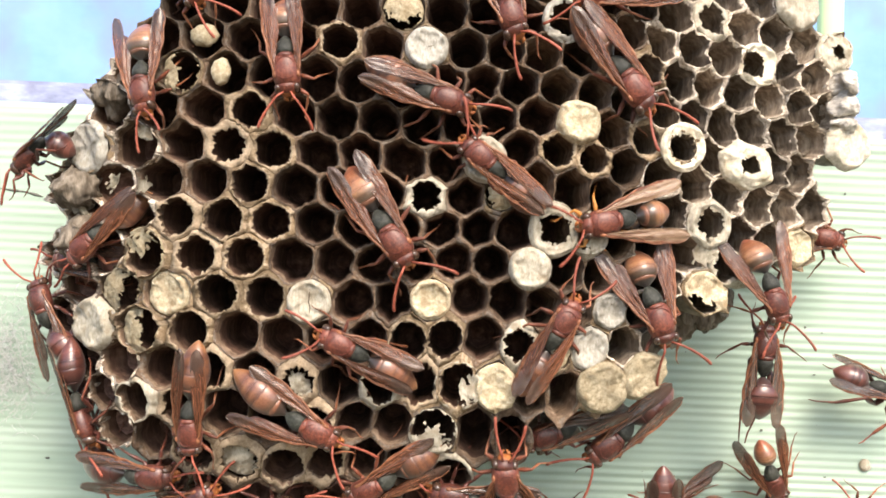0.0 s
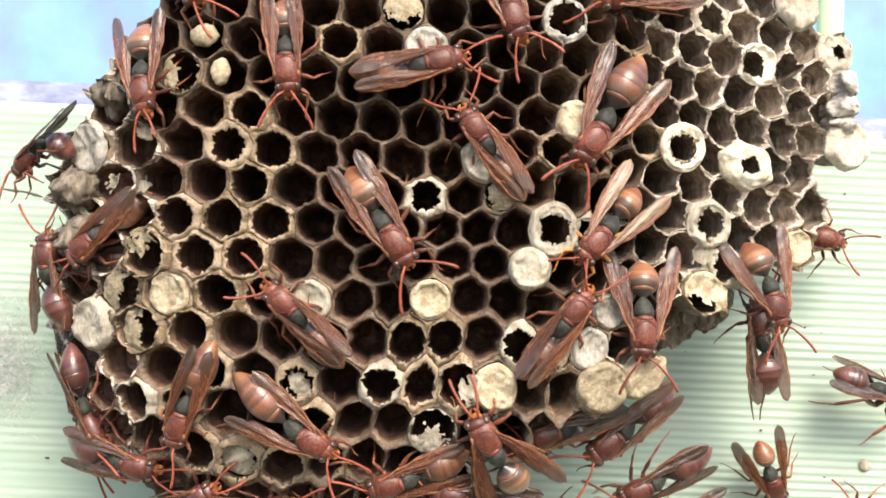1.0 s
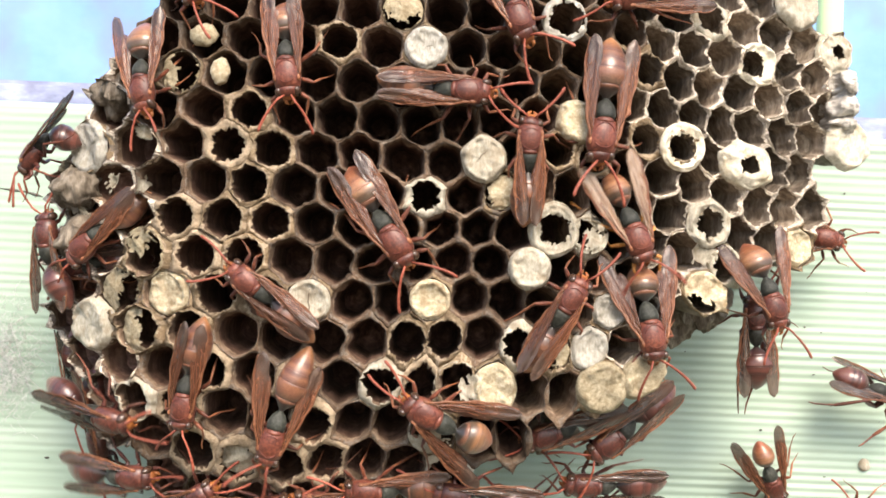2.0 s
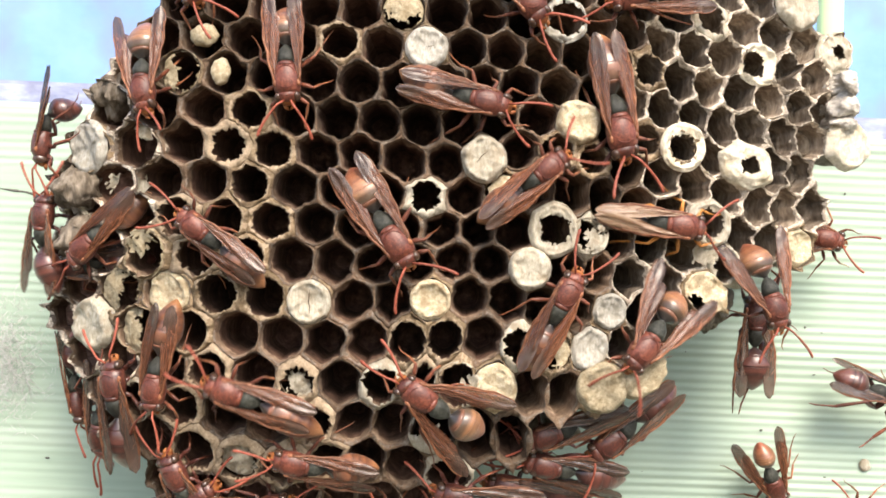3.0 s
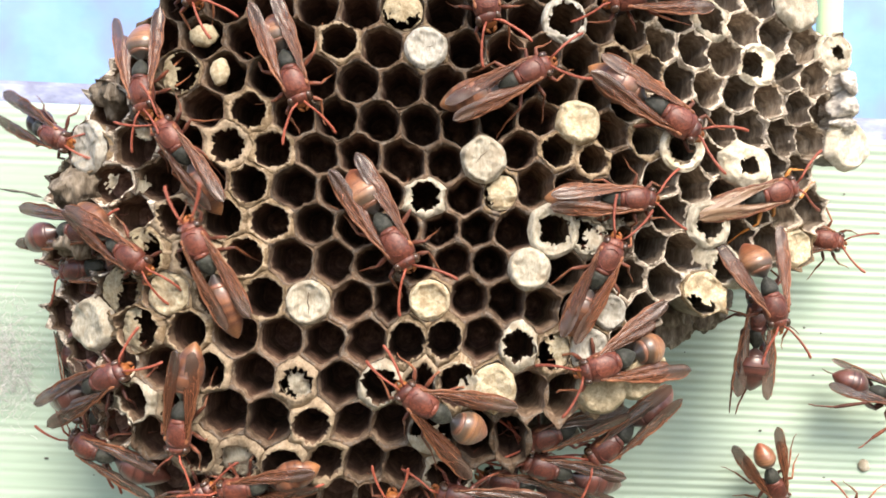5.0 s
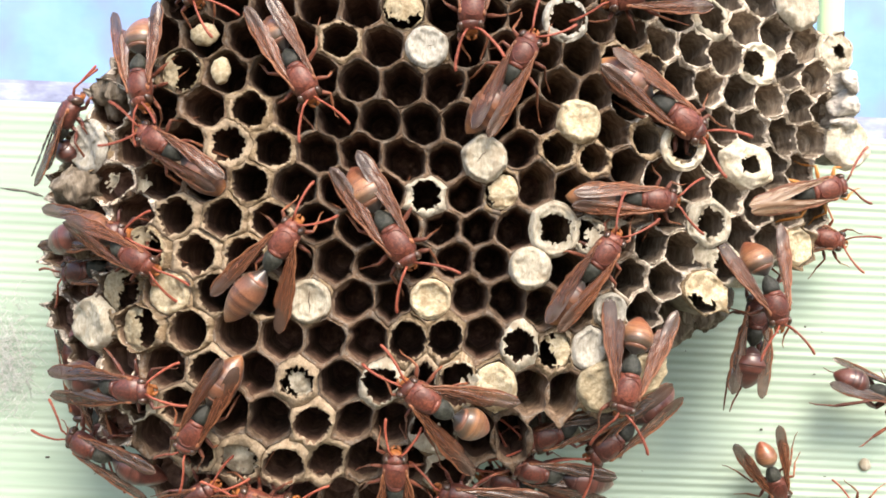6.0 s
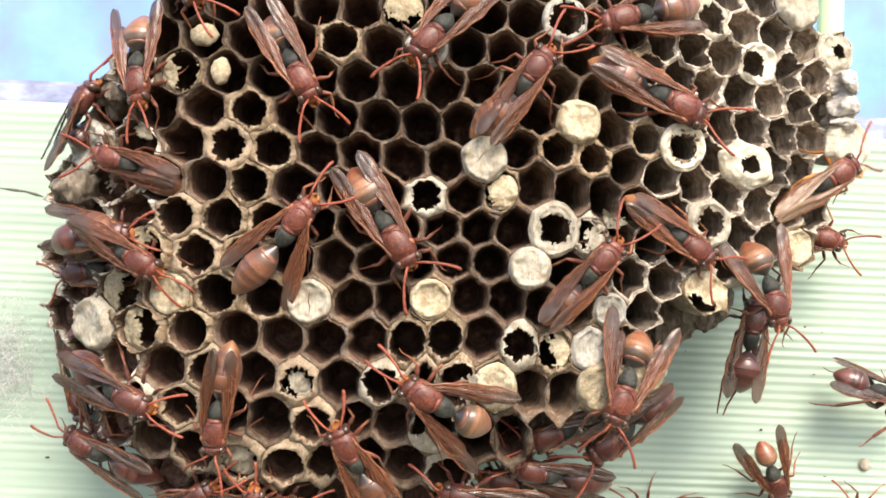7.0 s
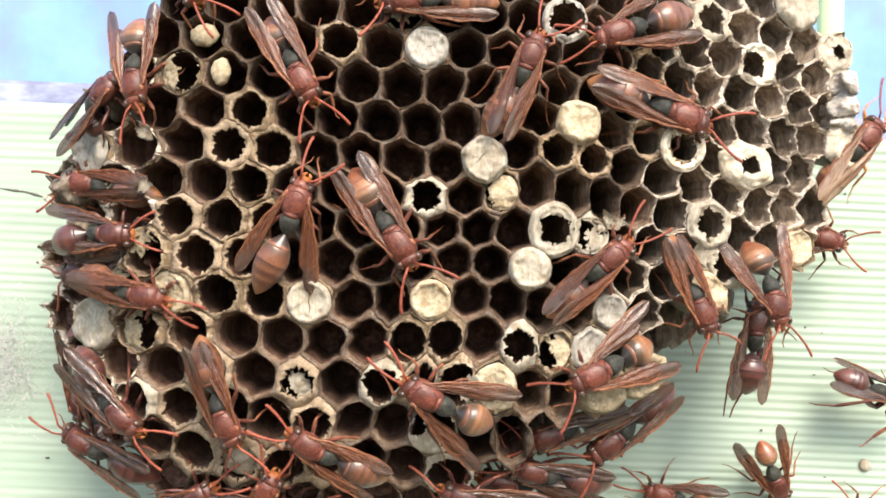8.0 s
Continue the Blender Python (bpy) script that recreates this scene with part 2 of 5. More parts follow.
# ---- mesh helpers ----
def mesh_from(name, bm, mats, smooth=True):
    bmesh.ops.scale(bm, vec=(MM, MM, MM), verts=bm.verts)
    bmesh.ops.recalc_face_normals(bm, faces=bm.faces)
    me = bpy.data.meshes.new(name)
    bm.to_mesh(me)
    bm.free()
    for m in mats if isinstance(mats, (list, tuple)) else [mats]:
        me.materials.append(m)
    if smooth:
        me.polygons.foreach_set("use_smooth", [True] * len(me.polygons))
    return me


def part(name, bm, mats, parent=None, label="", at=(0, 0, 0), smooth=True):
    ob = new(name, mesh_from(name, bm, mats, smooth))
    ob.location = Vector(at) * MM
    if parent:
        ob.parent = parent
    return tagged(ob, label)


def skin(bm, loops, mats=None, ends=(True, True)):
    """Joins closed loops of points into a skin; mats: material index for each band."""
    rings = [[bm.verts.new(p) for p in loop] for loop in loops]
    n = len(rings[0])
    for k in range(len(rings) - 1):
        for a in range(n):
            b = (a + 1) % n
            f = bm.faces.new((rings[k][a], rings[k][b], rings[k + 1][b], rings[k + 1][a]))
            f.material_index = mats[k] if mats else 0
    if ends[0]:
        bm.faces.new(rings[0][::-1]).material_index = mats[0] if mats else 0
    if ends[1]:
        bm.faces.new(rings[-1]).material_index = mats[-1] if mats else 0
    return rings


def tube(bm, points, radii, seg=7, flat=1.0, mats=None):
    points = [Vector(p) for p in points]
    loops, side = [], None
    for k, p in enumerate(points):
        way = (points[min(k + 1, len(points) - 1)] - points[max(k - 1, 0)]).normalized()
        ref = Vector((0, 0, 1)) if abs(way.z) < 0.9 else Vector((1, 0, 0))
        side = way.cross(ref).normalized()
        up = side.cross(way)
        loops.append([p + radii[k] * (math.cos(2 * math.pi * a / seg) * side + flat * math.sin(2 * math.pi * a / seg) * up)
                      for a in range(seg)])
    skin(bm, loops, mats)


def lathe(bm, profile, seg=16, mats=None):
    """profile: (x, width radius, height radius, z) along x."""
    skin(bm, [[(x, ry * math.cos(2 * math.pi * a / seg), z + rz * math.sin(2 * math.pi * a / seg)) for a in range(seg)]
              for x, ry, rz, z in profile], mats)


def ball(bm, c, r, seg=12, rings=8):
    prof = []
    for k in range(rings + 1):
        th = math.pi * (k + 0.001) / (rings + 0.002)
        prof.append((c[0] - r[0] * math.cos(th), r[1] * math.sin(th), r[2] * math.sin(th), 0))
    skin(bm, [[(x, c[1] + ry * math.cos(2 * math.pi * a / seg), c[2] + rz * math.sin(2 * math.pi * a / seg)) for a in range(seg)]
              for x, ry, rz, _ in prof])


# ---- the shape of the comb's face ----
def face_depth(x, z):
    """How far the comb's face lies behind its foremost point."""
    y = 0.0
    if x < -30:
        y += 15.0 * ((-30 - x) / 36) ** 2
    if x > 12:
        y += 17.0 * ((x - 12) / 62) ** 1.8
    if z < -22:
        y += 8.0 * ((-22 - z) / 22) ** 2
    if z > 18:
        y += 3.0 * ((z - 18) / 26) ** 2
    return y


def face_normal(x, z):
    e = 0.5
    return Vector(((face_depth(x + e, z) - face_depth(x - e, z)) / (2 * e), -1,
                   (face_depth(x, z + e) - face_depth(x, z - e)) / (2 * e))).normalized()


# ---- setting ----
def panel_wall():
    """Pale green ribbed cladding; its top edge runs slightly downhill."""
    bm = bmesh.new()
    pitch, top = 1.84, 28.4
    slope = math.tan(radians(2.52))
    zs = []
    z = top - 200
    while z < top:
        zs.append(z)
        z += pitch / 8
    zs.append(top)
    xs = [-280 + 8 * k for k in range(71)]
    rows = []
    for z in zs:
        row = []
        for x in xs:
            d = noise.noise((x * 0.012, z * 0.05, 3.1))
            amp = 0.062 + 0.022 * max(-1.0, min(1.0, x / 60)) + 0.055 * noise.noise((x * 0.008, z * 0.3, 7.7)) + 0.03 * noise.noise((x * 0.03, z * 0.55, 2.2))
            rib = math.cos(2 * math.pi * (z + 0.6 * d) / pitch)
            lip = 1.2 * max(0, (z - top + 1.5) / 1.5) ** 2
            row.append(bm.verts.new((x, WALL - amp * rib + 0.5 * d + lip, z - slope * x * (1 if z > top - 65 else max(0, (z - top + 200) / 135)))))
        rows.append(row)
    for a, b in zip(rows, rows[1:]):
        for k in range(len(xs) - 1):
            bm.faces.new((a[k], a[k + 1], b[k + 1], b[k]))
    edge = rows[-1]
    back = [bm.verts.new((v.co.x, v.co.y + 6, v.co.z - 0.4)) for v in edge]
    for k in range(len(xs) - 1):
        bm.faces.new((edge[k], edge[k + 1], back[k + 1], back[k]))
    ob = part("wall_cladding", bm, PANEL)
    tagged(ob, "pale green ribbed wall cladding with faint dirt specks", "wall", kind="structure")


PANEL = surface("green_cladding", (0.308, 0.409, 0.322), (0.347, 0.446, 0.354), (0.380, 0.473, 0.387), 60, (0.3, 1, 4), 0.5, 0.15, 0.0003,
                blotch=0.35, blotch_rgb=(0.325, 0.429, 0.379), blotch_size=14, spread=0.0, gloss=0.35)
BLUE = surface("blue_paint", (0.141, 0.283, 0.532), (0.191, 0.342, 0.597), (0.240, 0.392, 0.643), 18, (1, 1, 1.5), 0.7, 0.1, 0.0004,
               blotch=0.9, blotch_rgb=(0.183, 0.250, 0.413), blotch_size=48, spread=0.0, gloss=0.3)
LEDGE = surface("stained_ledge", (0.164, 0.176, 0.271), (0.295, 0.326, 0.465), (0.474, 0.528, 0.658), 150, (0.4, 1, 1.2), 0.8, 0.2, 0.0005,
                blotch=0.8, blotch_rgb=(0.180, 0.185, 0.271), blotch_size=130, spread=0.0)
GROUND = surface("dark_unseen_ground", (0.05, 0.042, 0.03), (0.08, 0.068, 0.048), (0.12, 0.10, 0.07), 20, rough=0.95, spread=0.0)
GREEN_POST = surface("green_stem", (0.50, 0.66, 0.32), (0.58, 0.74, 0.40), (0.66, 0.80, 0.50), 200, (1, 1, 0.05), 0.55, 0.2, 0.0003, spread=0.0)


def slab(name, lo, hi, mat, bevel=0.4, label="", category="", kind="structure"):
    bm = bmesh.new()
    bmesh.ops.create_cube(bm, size=1)
    for v in bm.verts:
        v.co = Vector([lo[k] + (v.co[k] + 0.5) * (hi[k] - lo[k]) for k in range(3)])
    if bevel:
        bmesh.ops.bevel(bm, geom=bm.edges[:], offset=bevel, segments=2, affect="EDGES")
    return tagged(part(name, bm, mat, smooth=False), label, category, kind=kind)


panel_wall()
slab("wall_lower", (-3000, WALL + 8, -1500), (3000, WALL + 150, 28.4 - 14), PANEL, 2, "pale green lower wall behind the cladding", "wall")
slab("wall_upper", (-3000, WALL + 60, 28.4 - 13), (3000, WALL + 160, 1400), BLUE, 2, "pale blue painted upper wall with grey stains", "wall")
ledge = slab("ledge", (-300, WALL + 34, -7), (300, WALL + 59, 9.0), LEDGE, 1.0, "grey lavender stained ledge below the blue wall", "ledge")
ledge.matrix_basis = Matrix.Rotation(radians(2.52), 4, "Y") @ Matrix.Translation((0, 0, 28.2 * MM))
# unseen ground, added for bounce and kept dark so little light rises
slab("ground", (-60000, -60000, -1700), (60000, 60000, -1500), GROUND, 0, "unseen dark ground far below the nest", "ground")


def stem():
    bm = bmesh.new()
    tube(bm, [(90.8, 66, 138), (90.3, 66, 96), (89.8, 66, 64), (89.4, 66, 46), (89.2, 66, 29)], [3.2, 3.1, 3.0, 3.0, 2.9], 14)
    tagged(part("plant_stem", bm, GREEN_POST), "pale green upright stem behind the nest edge", "stem")


stem()

def cobweb():
    """A dusty web: many fine threads and fluff, hung from the cladding."""
    bm = bmesh.new()
    rnd = random.Random(5)
    hub = Vector((-94.5, WALL - 3, -24.6))
    for k in range(1150):
        a = hub + Vector((rnd.gauss(0, 4.2) - 1.5, rnd.uniform(-1, 2.4), rnd.gauss(0, 6.5)))
        way = Vector((rnd.uniform(-1, 1), rnd.uniform(-0.25, 0.25), rnd.uniform(-1, 1))) * rnd.uniform(0.7, 3.4)
        tube(bm, [a, a + way * 0.5 + Vector((rnd.uniform(-.4, .4), 0, rnd.uniform(-.4, .4))), a + way], [0.03, 0.06, 0.03], 3)
    for a, c in (((-99.5, -10), (-90, -31)), ((-103, -15), (-89, -26)), ((-90, -31), (-100.5, -41)), ((-94, -16), (-90, -33))):
        tube(bm, [(a[0], WALL - 2.5, a[1]), ((a[0] + c[0]) / 2 + 0.7, WALL - 2.8, (a[1] + c[1]) / 2 - 0.5), (c[0], WALL - 1, c[1])], [0.06, 0.05, 0.06], 4)
    ob = tagged(part("cobweb", bm, WEB), "dusty white cobweb fluff on the green cladding", "cobweb", kind="stuff")


WEB = surface("web_silk", (0.55, 0.53, 0.52), (0.68, 0.67, 0.66), (0.8, 0.79, 0.78), 900, rough=0.9, bump=0.2, clear=0.3, spread=0.0)
DIRT = surface("dark_dirt", (0.06, 0.06, 0.05), (0.12, 0.12, 0.10), (0.2, 0.2, 0.17), 1500, rough=0.95, spread=0.2)
cobweb()


def specks():
    rnd = random.Random(11)
    for k in range(46):
        x, z = rnd.uniform(-96, 98), rnd.uniform(-54, 21)
        bm = bmesh.new()
        r = rnd.choice((0.08, 0.1, 0.13, 0.16, 0.26))
        ball(bm, (0, 0, 0), (r * rnd.uniform(0.8, 2.2), 0.12, r), 7, 5)
        ob = part("dirt_speck", bm, DIRT, None, "", (x, WALL - 0.2, z))
        tagged(ob, "dark dirt speck stuck on the green cladding", "dirt", "dirt specks on the cladding")
    bm = bmesh.new()
    tube(bm, [(-5, 0, 0.9), (-2, 0, 0.5), (0.5, 0, 0.2), (3, 0, -0.5), (4.5, 0, -1.0)], [0.08, 0.32, 0.2, 0.38, 0.08], 7)
    tagged(part("dirt_streak", bm, DIRT, None, "", (-92.2, WALL - 0.1, 12.4)), "grey dirt streak across the green cladding", "dirt")
    bm = bmesh.new()
    ball(bm, (0, 0, 0), (1.3, 0.7, 1.4), 12, 8)
    for v in bm.verts:
        v.co += v.co * 0.25 * noise.noise(v.co * 0.9)
    tagged(part("paper_crumb", bm, SILK, None, "", (92.5, WALL - 0.6, -47.4)), "small white crumb stuck on green cladding", "crumb")


specks()

# ---- the comb: rows of cell mouths, centres (x, z) ----
CENTRES = {}


def comb_row(j, first, row):
    """One row of cells: its number, the number of its first cell, the centres from that cell on."""
    for k, c in enumerate(row):
        CENTRES[first + k, j] = c


comb_row(-10, 9, [(-11.7, 64.3), (-3.9, 64.7), (3.4, 63.6), (10.5, 61.9), (17.1, 59.6), (24.2, 58.7), (30.8, 58.7), (36.4, 57.4), (42.9, 56.3), (49.9, 55.2), (56.5, 54.1), (63.5, 52.6)])
comb_row(-9, 6, [(-30.8, 57.0), (-22.9, 56.5), (-15.2, 56.8), (-7.5, 57.3), (0.2, 56.9), (7.5, 55.6), (15.0, 54.3), (22.4, 53.7), (28.2, 52.5), (33.5, 51.5), (39.4, 50.1), (46.3, 49.2), (53.0, 48.1), (59.3, 47.0), (66.4, 45.4)])
comb_row(-8, 5, [(-34.9, 50.5), (-26.5, 49.9), (-18.7, 49.6), (-11.3, 49.9), (-3.4, 50.0), (4.3, 49.4), (11.6, 48.2), (19.0, 47.7), (25.3, 46.8), (30.9, 45.7), (36.5, 44.6), (42.5, 43.1), (49.7, 42.7), (56.5, 40.7), (63.6, 40.1), (69.1, 39.4), (76.0, 37.8)])
comb_row(-7, 3, [(-47.6, 45.4), (-39.1, 44.4), (-30.5, 43.7), (-22.2, 43.2), (-14.9, 42.8), (-7.3, 43.2), (0.6, 42.6), (8.0, 42.1), (15.2, 41.3), (21.9, 41.2), (28.1, 39.8), (33.8, 39.4), (39.1, 37.5), (45.6, 36.8), (52.2, 35.0), (58.5, 34.9), (63.8, 33.0), (70.5, 32.4), (76.9, 31.2)])
comb_row(-6, 2, [(-51.7, 39.1), (-43.5, 38.6), (-35.0, 37.6), (-26.1, 37.9), (-18.2, 37.2), (-10.8, 36.1), (-1.9, 35.3), (4.6, 35.8), (11.4, 35.1), (18.2, 34.3), (25.4, 34.5), (31.6, 33.6), (37.9, 32.8), (43.2, 29.9), (49.2, 29.6), (54.3, 28.8), (61.8, 27.0), (66.6, 26.2), (74.1, 26.0)])
comb_row(-5, 1, [(-57.3, 32.5), (-47.3, 31.7), (-39.0, 31.3), (-30.4, 30.9), (-22.5, 30.5), (-14.9, 29.7), (-7.4, 29.0), (0.1, 28.7), (7.1, 29.7), (13.6, 29.2), (20.2, 29.2), (26.8, 27.8), (33.0, 25.9), (39.9, 25.1), (45.3, 23.5), (50.2, 22.3), (56.5, 23.1), (62.3, 21.2), (69.0, 20.4), (77.3, 19.9)])
comb_row(-4, 0, [(-63.0, 27.7), (-52.9, 25.8), (-42.3, 25.3), (-34.0, 24.8), (-26.4, 23.6), (-18.9, 22.9), (-11.6, 23.3), (-3.6, 21.6), (2.6, 22.1), (8.8, 23.1), (17.0, 23.2), (24.7, 22.7), (30.3, 21.1), (36.6, 19.4), (43.3, 18.5), (49.6, 16.6), (55.9, 14.7), (61.9, 14.3), (68.0, 14.0)])
comb_row(-3, -1, [(-66.3, 18.8), (-56.4, 18.3), (-46.9, 19.6), (-38.3, 18.5), (-30.1, 17.8), (-21.9, 16.9), (-14.1, 16.6), (-6.6, 15.3), (0.7, 15.1), (7.6, 15.1), (14.1, 18.6), (20.4, 17.6), (27.8, 16.2), (33.0, 14.3), (40.4, 13.4), (45.6, 11.9), (51.9, 9.9), (58.2, 7.4), (63.5, 7.5), (70.2, 7.4)])
comb_row(-2, -2, [(-73.5, 12.3), (-62.0, 12.4), (-50.5, 12.6), (-41.9, 12.0), (-34.1, 11.6), (-25.9, 10.9), (-18.5, 10.4), (-10.8, 9.7), (-2.2, 8.6), (4.4, 9.6), (10.9, 9.1), (16.1, 12.3), (22.7, 10.6), (28.6, 9.0), (34.0, 7.2), (40.4, 6.2), (48.0, 4.7), (54.2, 2.2), (60.5, 1.2), (67.1, 0.1)])
comb_row(-1, -2, [(-68.4, 5.5), (-57.7, 6.4), (-48.0, 6.0), (-39.0, 5.6), (-30.6, 4.8), (-22.4, 4.6), (-15.4, 3.6), (-7.5, 3.3), (-0.4, 3.6), (6.3, 3.6), (12.1, 3.1), (20.1, 3.1), (26.8, 2.1), (31.4, 1.6), (37.2, 0.6), (43.6, 0.1), (52.5, -3.5)])
comb_row(0, -3, [(-75.3, -0.8), (-63.5, 0.1), (-54.3, -0.9), (-43.8, -1.1), (-34.9, -1.1), (-26.6, -1.9), (-19.2, -2.2), (-11.6, -2.9), (-4.8, -2.7), (1.9, -2.1), (8.4, -2.7), (15.4, -3.7), (21.9, -4.0), (27.8, -4.5), (33.5, -5.5), (39.3, -5.5), (47.4, -8.1)])
comb_row(1, -3, [(-70.1, -6.8), (-60.2, -7.8), (-49.9, -8.1), (-39.9, -7.9), (-31.4, -8.4), (-23.2, -9.9), (-15.9, -9.2), (-8.9, -8.9), (-2.4, -8.9), (4.6, -7.9), (12.1, -8.9), (17.7, -10.6), (23.8, -10.9), (29.3, -11.0), (36.1, -11.6)])
comb_row(2, -4, [(-74.9, -13.4), (-66.3, -13.8), (-55.2, -14.4), (-44.9, -14.6), (-36.8, -15.2), (-28.9, -15.9), (-21.2, -16.9), (-13.4, -16.4), (-5.9, -16.4), (0.6, -16.2), (6.8, -15.9), (13.6, -17.4), (20.1, -18.4), (26.2, -16.8), (32.6, -17.0)])
comb_row(3, -4, [(-68.4, -20.4), (-60.9, -21.4), (-50.5, -21.9), (-41.2, -21.5), (-33.7, -22.4), (-25.7, -23.6), (-18.2, -23.9), (-10.9, -24.4), (-4.2, -24.0), (2.6, -23.4), (8.6, -23.4), (15.4, -25.4), (21.2, -27.0), (28.3, -24.6), (36.1, -21.7)])
comb_row(4, -4, [(-64.3, -26.5), (-56.6, -27.5), (-47.3, -28.4), (-38.4, -28.8), (-31.1, -30.6), (-23.0, -31.8), (-16.0, -30.6), (-9.0, -31.6), (-2.4, -32.7), (7.2, -35.4), (12.2, -34.4)])
comb_row(5, -4, [(-61.9, -33.7), (-53.5, -34.3), (-45.8, -37.0), (-36.8, -38.8), (-28.5, -39.3), (-20.8, -38.7), (-14.2, -37.6), (-6.8, -39.4), (0.6, -40.4)])
comb_row(6, -3, [(-52.2, -43.6), (-43.9, -46.6), (-35.0, -47.8), (-26.7, -47.4), (-19.2, -46.2), (-12.1, -46.2), (-4.4, -48.8)])
comb_row(7, -2, [(-42.8, -57.1), (-33.6, -57.4), (-25.4, -56.3), (-17.6, -55.1), (-9.9, -57.6)])
AROUND = ((1, 0), (0, 1), (-1, 1), (-1, 0), (0, -1), (1, -1))


def centre(i, j):
    """The centre of a cell, or of the place where a neighbour would be beyond the comb's edge."""
    if (i, j) in CENTRES:
        return Vector(CENTRES[i, j])
    guesses = []
    for di, dj in AROUND:
        a, b = (i + di, j + dj), (i + 2 * di, j + 2 * dj)
        if a in CENTRES and b in CENTRES:
            guesses.append(2 * Vector(CENTRES[a]) - Vector(CENTRES[b]))
    if guesses:
        return sum(guesses, Vector((0, 0))) / len(guesses)
    return None


def mouth(i, j):
    """SEG points round a cell's mouth, from the corners that it shares with its neighbours."""
    c = Vector(CENTRES[i, j])
    near = []
    for di, dj in AROUND:
        n = centre(i + di, j + dj)
        o = centre(i - di, j - dj)
        near.append(n if n else (2 * c - o if o else c + Vector((7.2 * di + 3.6 * dj, -6.4 * dj))))
    corners = [(c + near[k] + near[(k + 1) % 6]) / 3 for k in range(6)]
    ring = []
    for k in range(6):
        for s in range(PER):
            p = corners[k].lerp(corners[(k + 1) % 6], s / PER)
            a = Vector((noise.noise((p.x * 0.35, p.y * 0.35, 11)), noise.noise((p.x * 0.35, p.y * 0.35, 23))))
            f = Vector((noise.noise((p.x * 1.2, p.y * 1.2, 31)), noise.noise((p.x * 1.2, p.y * 1.2, 47))))
            ring.append(p + 0.75 * a + 0.28 * f)
    return c, ring


FULL = set("""14,-4 9,-1 12,-7 18,-7 14,-2 8,0 2,1 -1,1 -3,2 -1,-3 8,-6 8,-3 11,-4 20,-5 10,1 6,3 9,3 10,3 17,-2 8,-7 9,2 20,-9 4,4 5,1""".split())
# torn caps: the side of the gap in degrees, how near the middle it starts, its half width in degrees
TORN = {"-2,1": (0, 0.35, 75), "-2,2": (15, 0.25, 80), "-1,5": (60, 0.74, 90), "2,-5": (20, 0.1, 100),
        "-1,0": (-60, 0.0, 140), "1,3": (130, 0.55, 130), "4,4": (80, 0.35, 110), "10,-1": (150, 0.3, 120), "5,3": (170, 0.0, 130), "8,2": (200, 0.2, 80),
        "16,-4": (0, 0.0, 180), "21,-8": (0, 0.0, 180), "8,-2": (190, 0.72, 55), "8,-7": (-90, 0.6, 80), "13,0": (-100, 0.45, 60)}
# domes of silk set deep in the mouth: shift and radii
DOMED = {"3,-6": (0.2, 0.3, 2.5, 2.1), "3,-5": (-1.0, 0.4, 1.7, 2.5)}
# caps opened by a round hole: its radius and its shift
ROUND_HOLE = {"16,-4": (1.75, 0.1, -0.1), "21,-8": (1.5, 0.2, 0), "14,-4": (2.6, 0.2, -0.2), "9,-1": (2.75, 0.2, 0.3), "12,-7": (3.1, 0.2, 0),
              "18,-7": (2.6, -1.2, -0.2), "14,-2": (2.6, 0.4, 0.2)}
CREAM = set("16,-4 14,-4 18,-7 -1,1 5,1 3,-6 8,-2 11,-4 6,3 13,0 17,-2 20,-5 -2,1 -2,2 3,-5 2,-5 8,2 9,3 10,3 8,-7 -1,0".split())
# 9,3 and 10,3 are cream caps toned down for the low light there
STAINED_OR_DIM = set("9,3 10,3 3,-6 3,-5 2,-5 -1,0 8,-7 -2,1 -2,2".split())
GREYISH = set("12,-7 8,-6 -1,-3 10,1 9,2 13,0".split())
WHITE_RIM = set("1,3 10,-1 6,-2 -3,4 14,-1 7,2 17,-8 3,3 4,5".split())
PALE = set("0,-1 0,0 2,-3 3,-3 2,-2 2,-1 1,4 0,5 5,2 3,-4 6,-6 14,-4 1,-1 1,0 0,1 1,1 -1,2 -2,4 -1,3 -2,5 -1,0 13,-4 11,-3 10,-3 14,-6 5,3 8,2 4,2 13,-6 -1,5 -2,2 4,5".split())
# rims coated with dull silk, thick and ragged
DULL = set("-1,3 1,4 0,5 -2,5 -1,5 1,3 0,-1 2,-3 0,0 -2,4 1,5 4,3".split())
INSET = set("3,-6 -2,1 -2,2 8,-2 17,-2 3,-5 2,-5 -1,1 8,-7 8,2".split())
RECESSED = set("-1,5 1,3".split())
LUMPY = set("-3,2 8,-3 16,-4 11,-4 20,-5 8,0 9,3 10,3 20,-9".split())
PER = 9
SEG = 6 * PER
# dark slits in closed caps: points across the cap
SLITS = {"2,1": ((0.2, 2.2), (0.1, 1.2), (-0.1, 0.2), (0.2, -1.0), (0.1, -2.0)), "8,-3": ((-1.2, -0.6), (-0.2, 0.4), (0.8, 1.5)),
         "10,1": ((-1.0, 1.6), (0.0, 1.2), (0.9, 1.5)), "11,-4": ((1.2, -1.2), (1.7, -0.7), (2.2, -0.9)), "8,-6": ((-1.5, 0.4), (0.0, 0.1), (1.4, 0.5)),
         "13,0": ((-1.2, 2.0), (-0.9, 0.6), (-1.1, -0.8))}


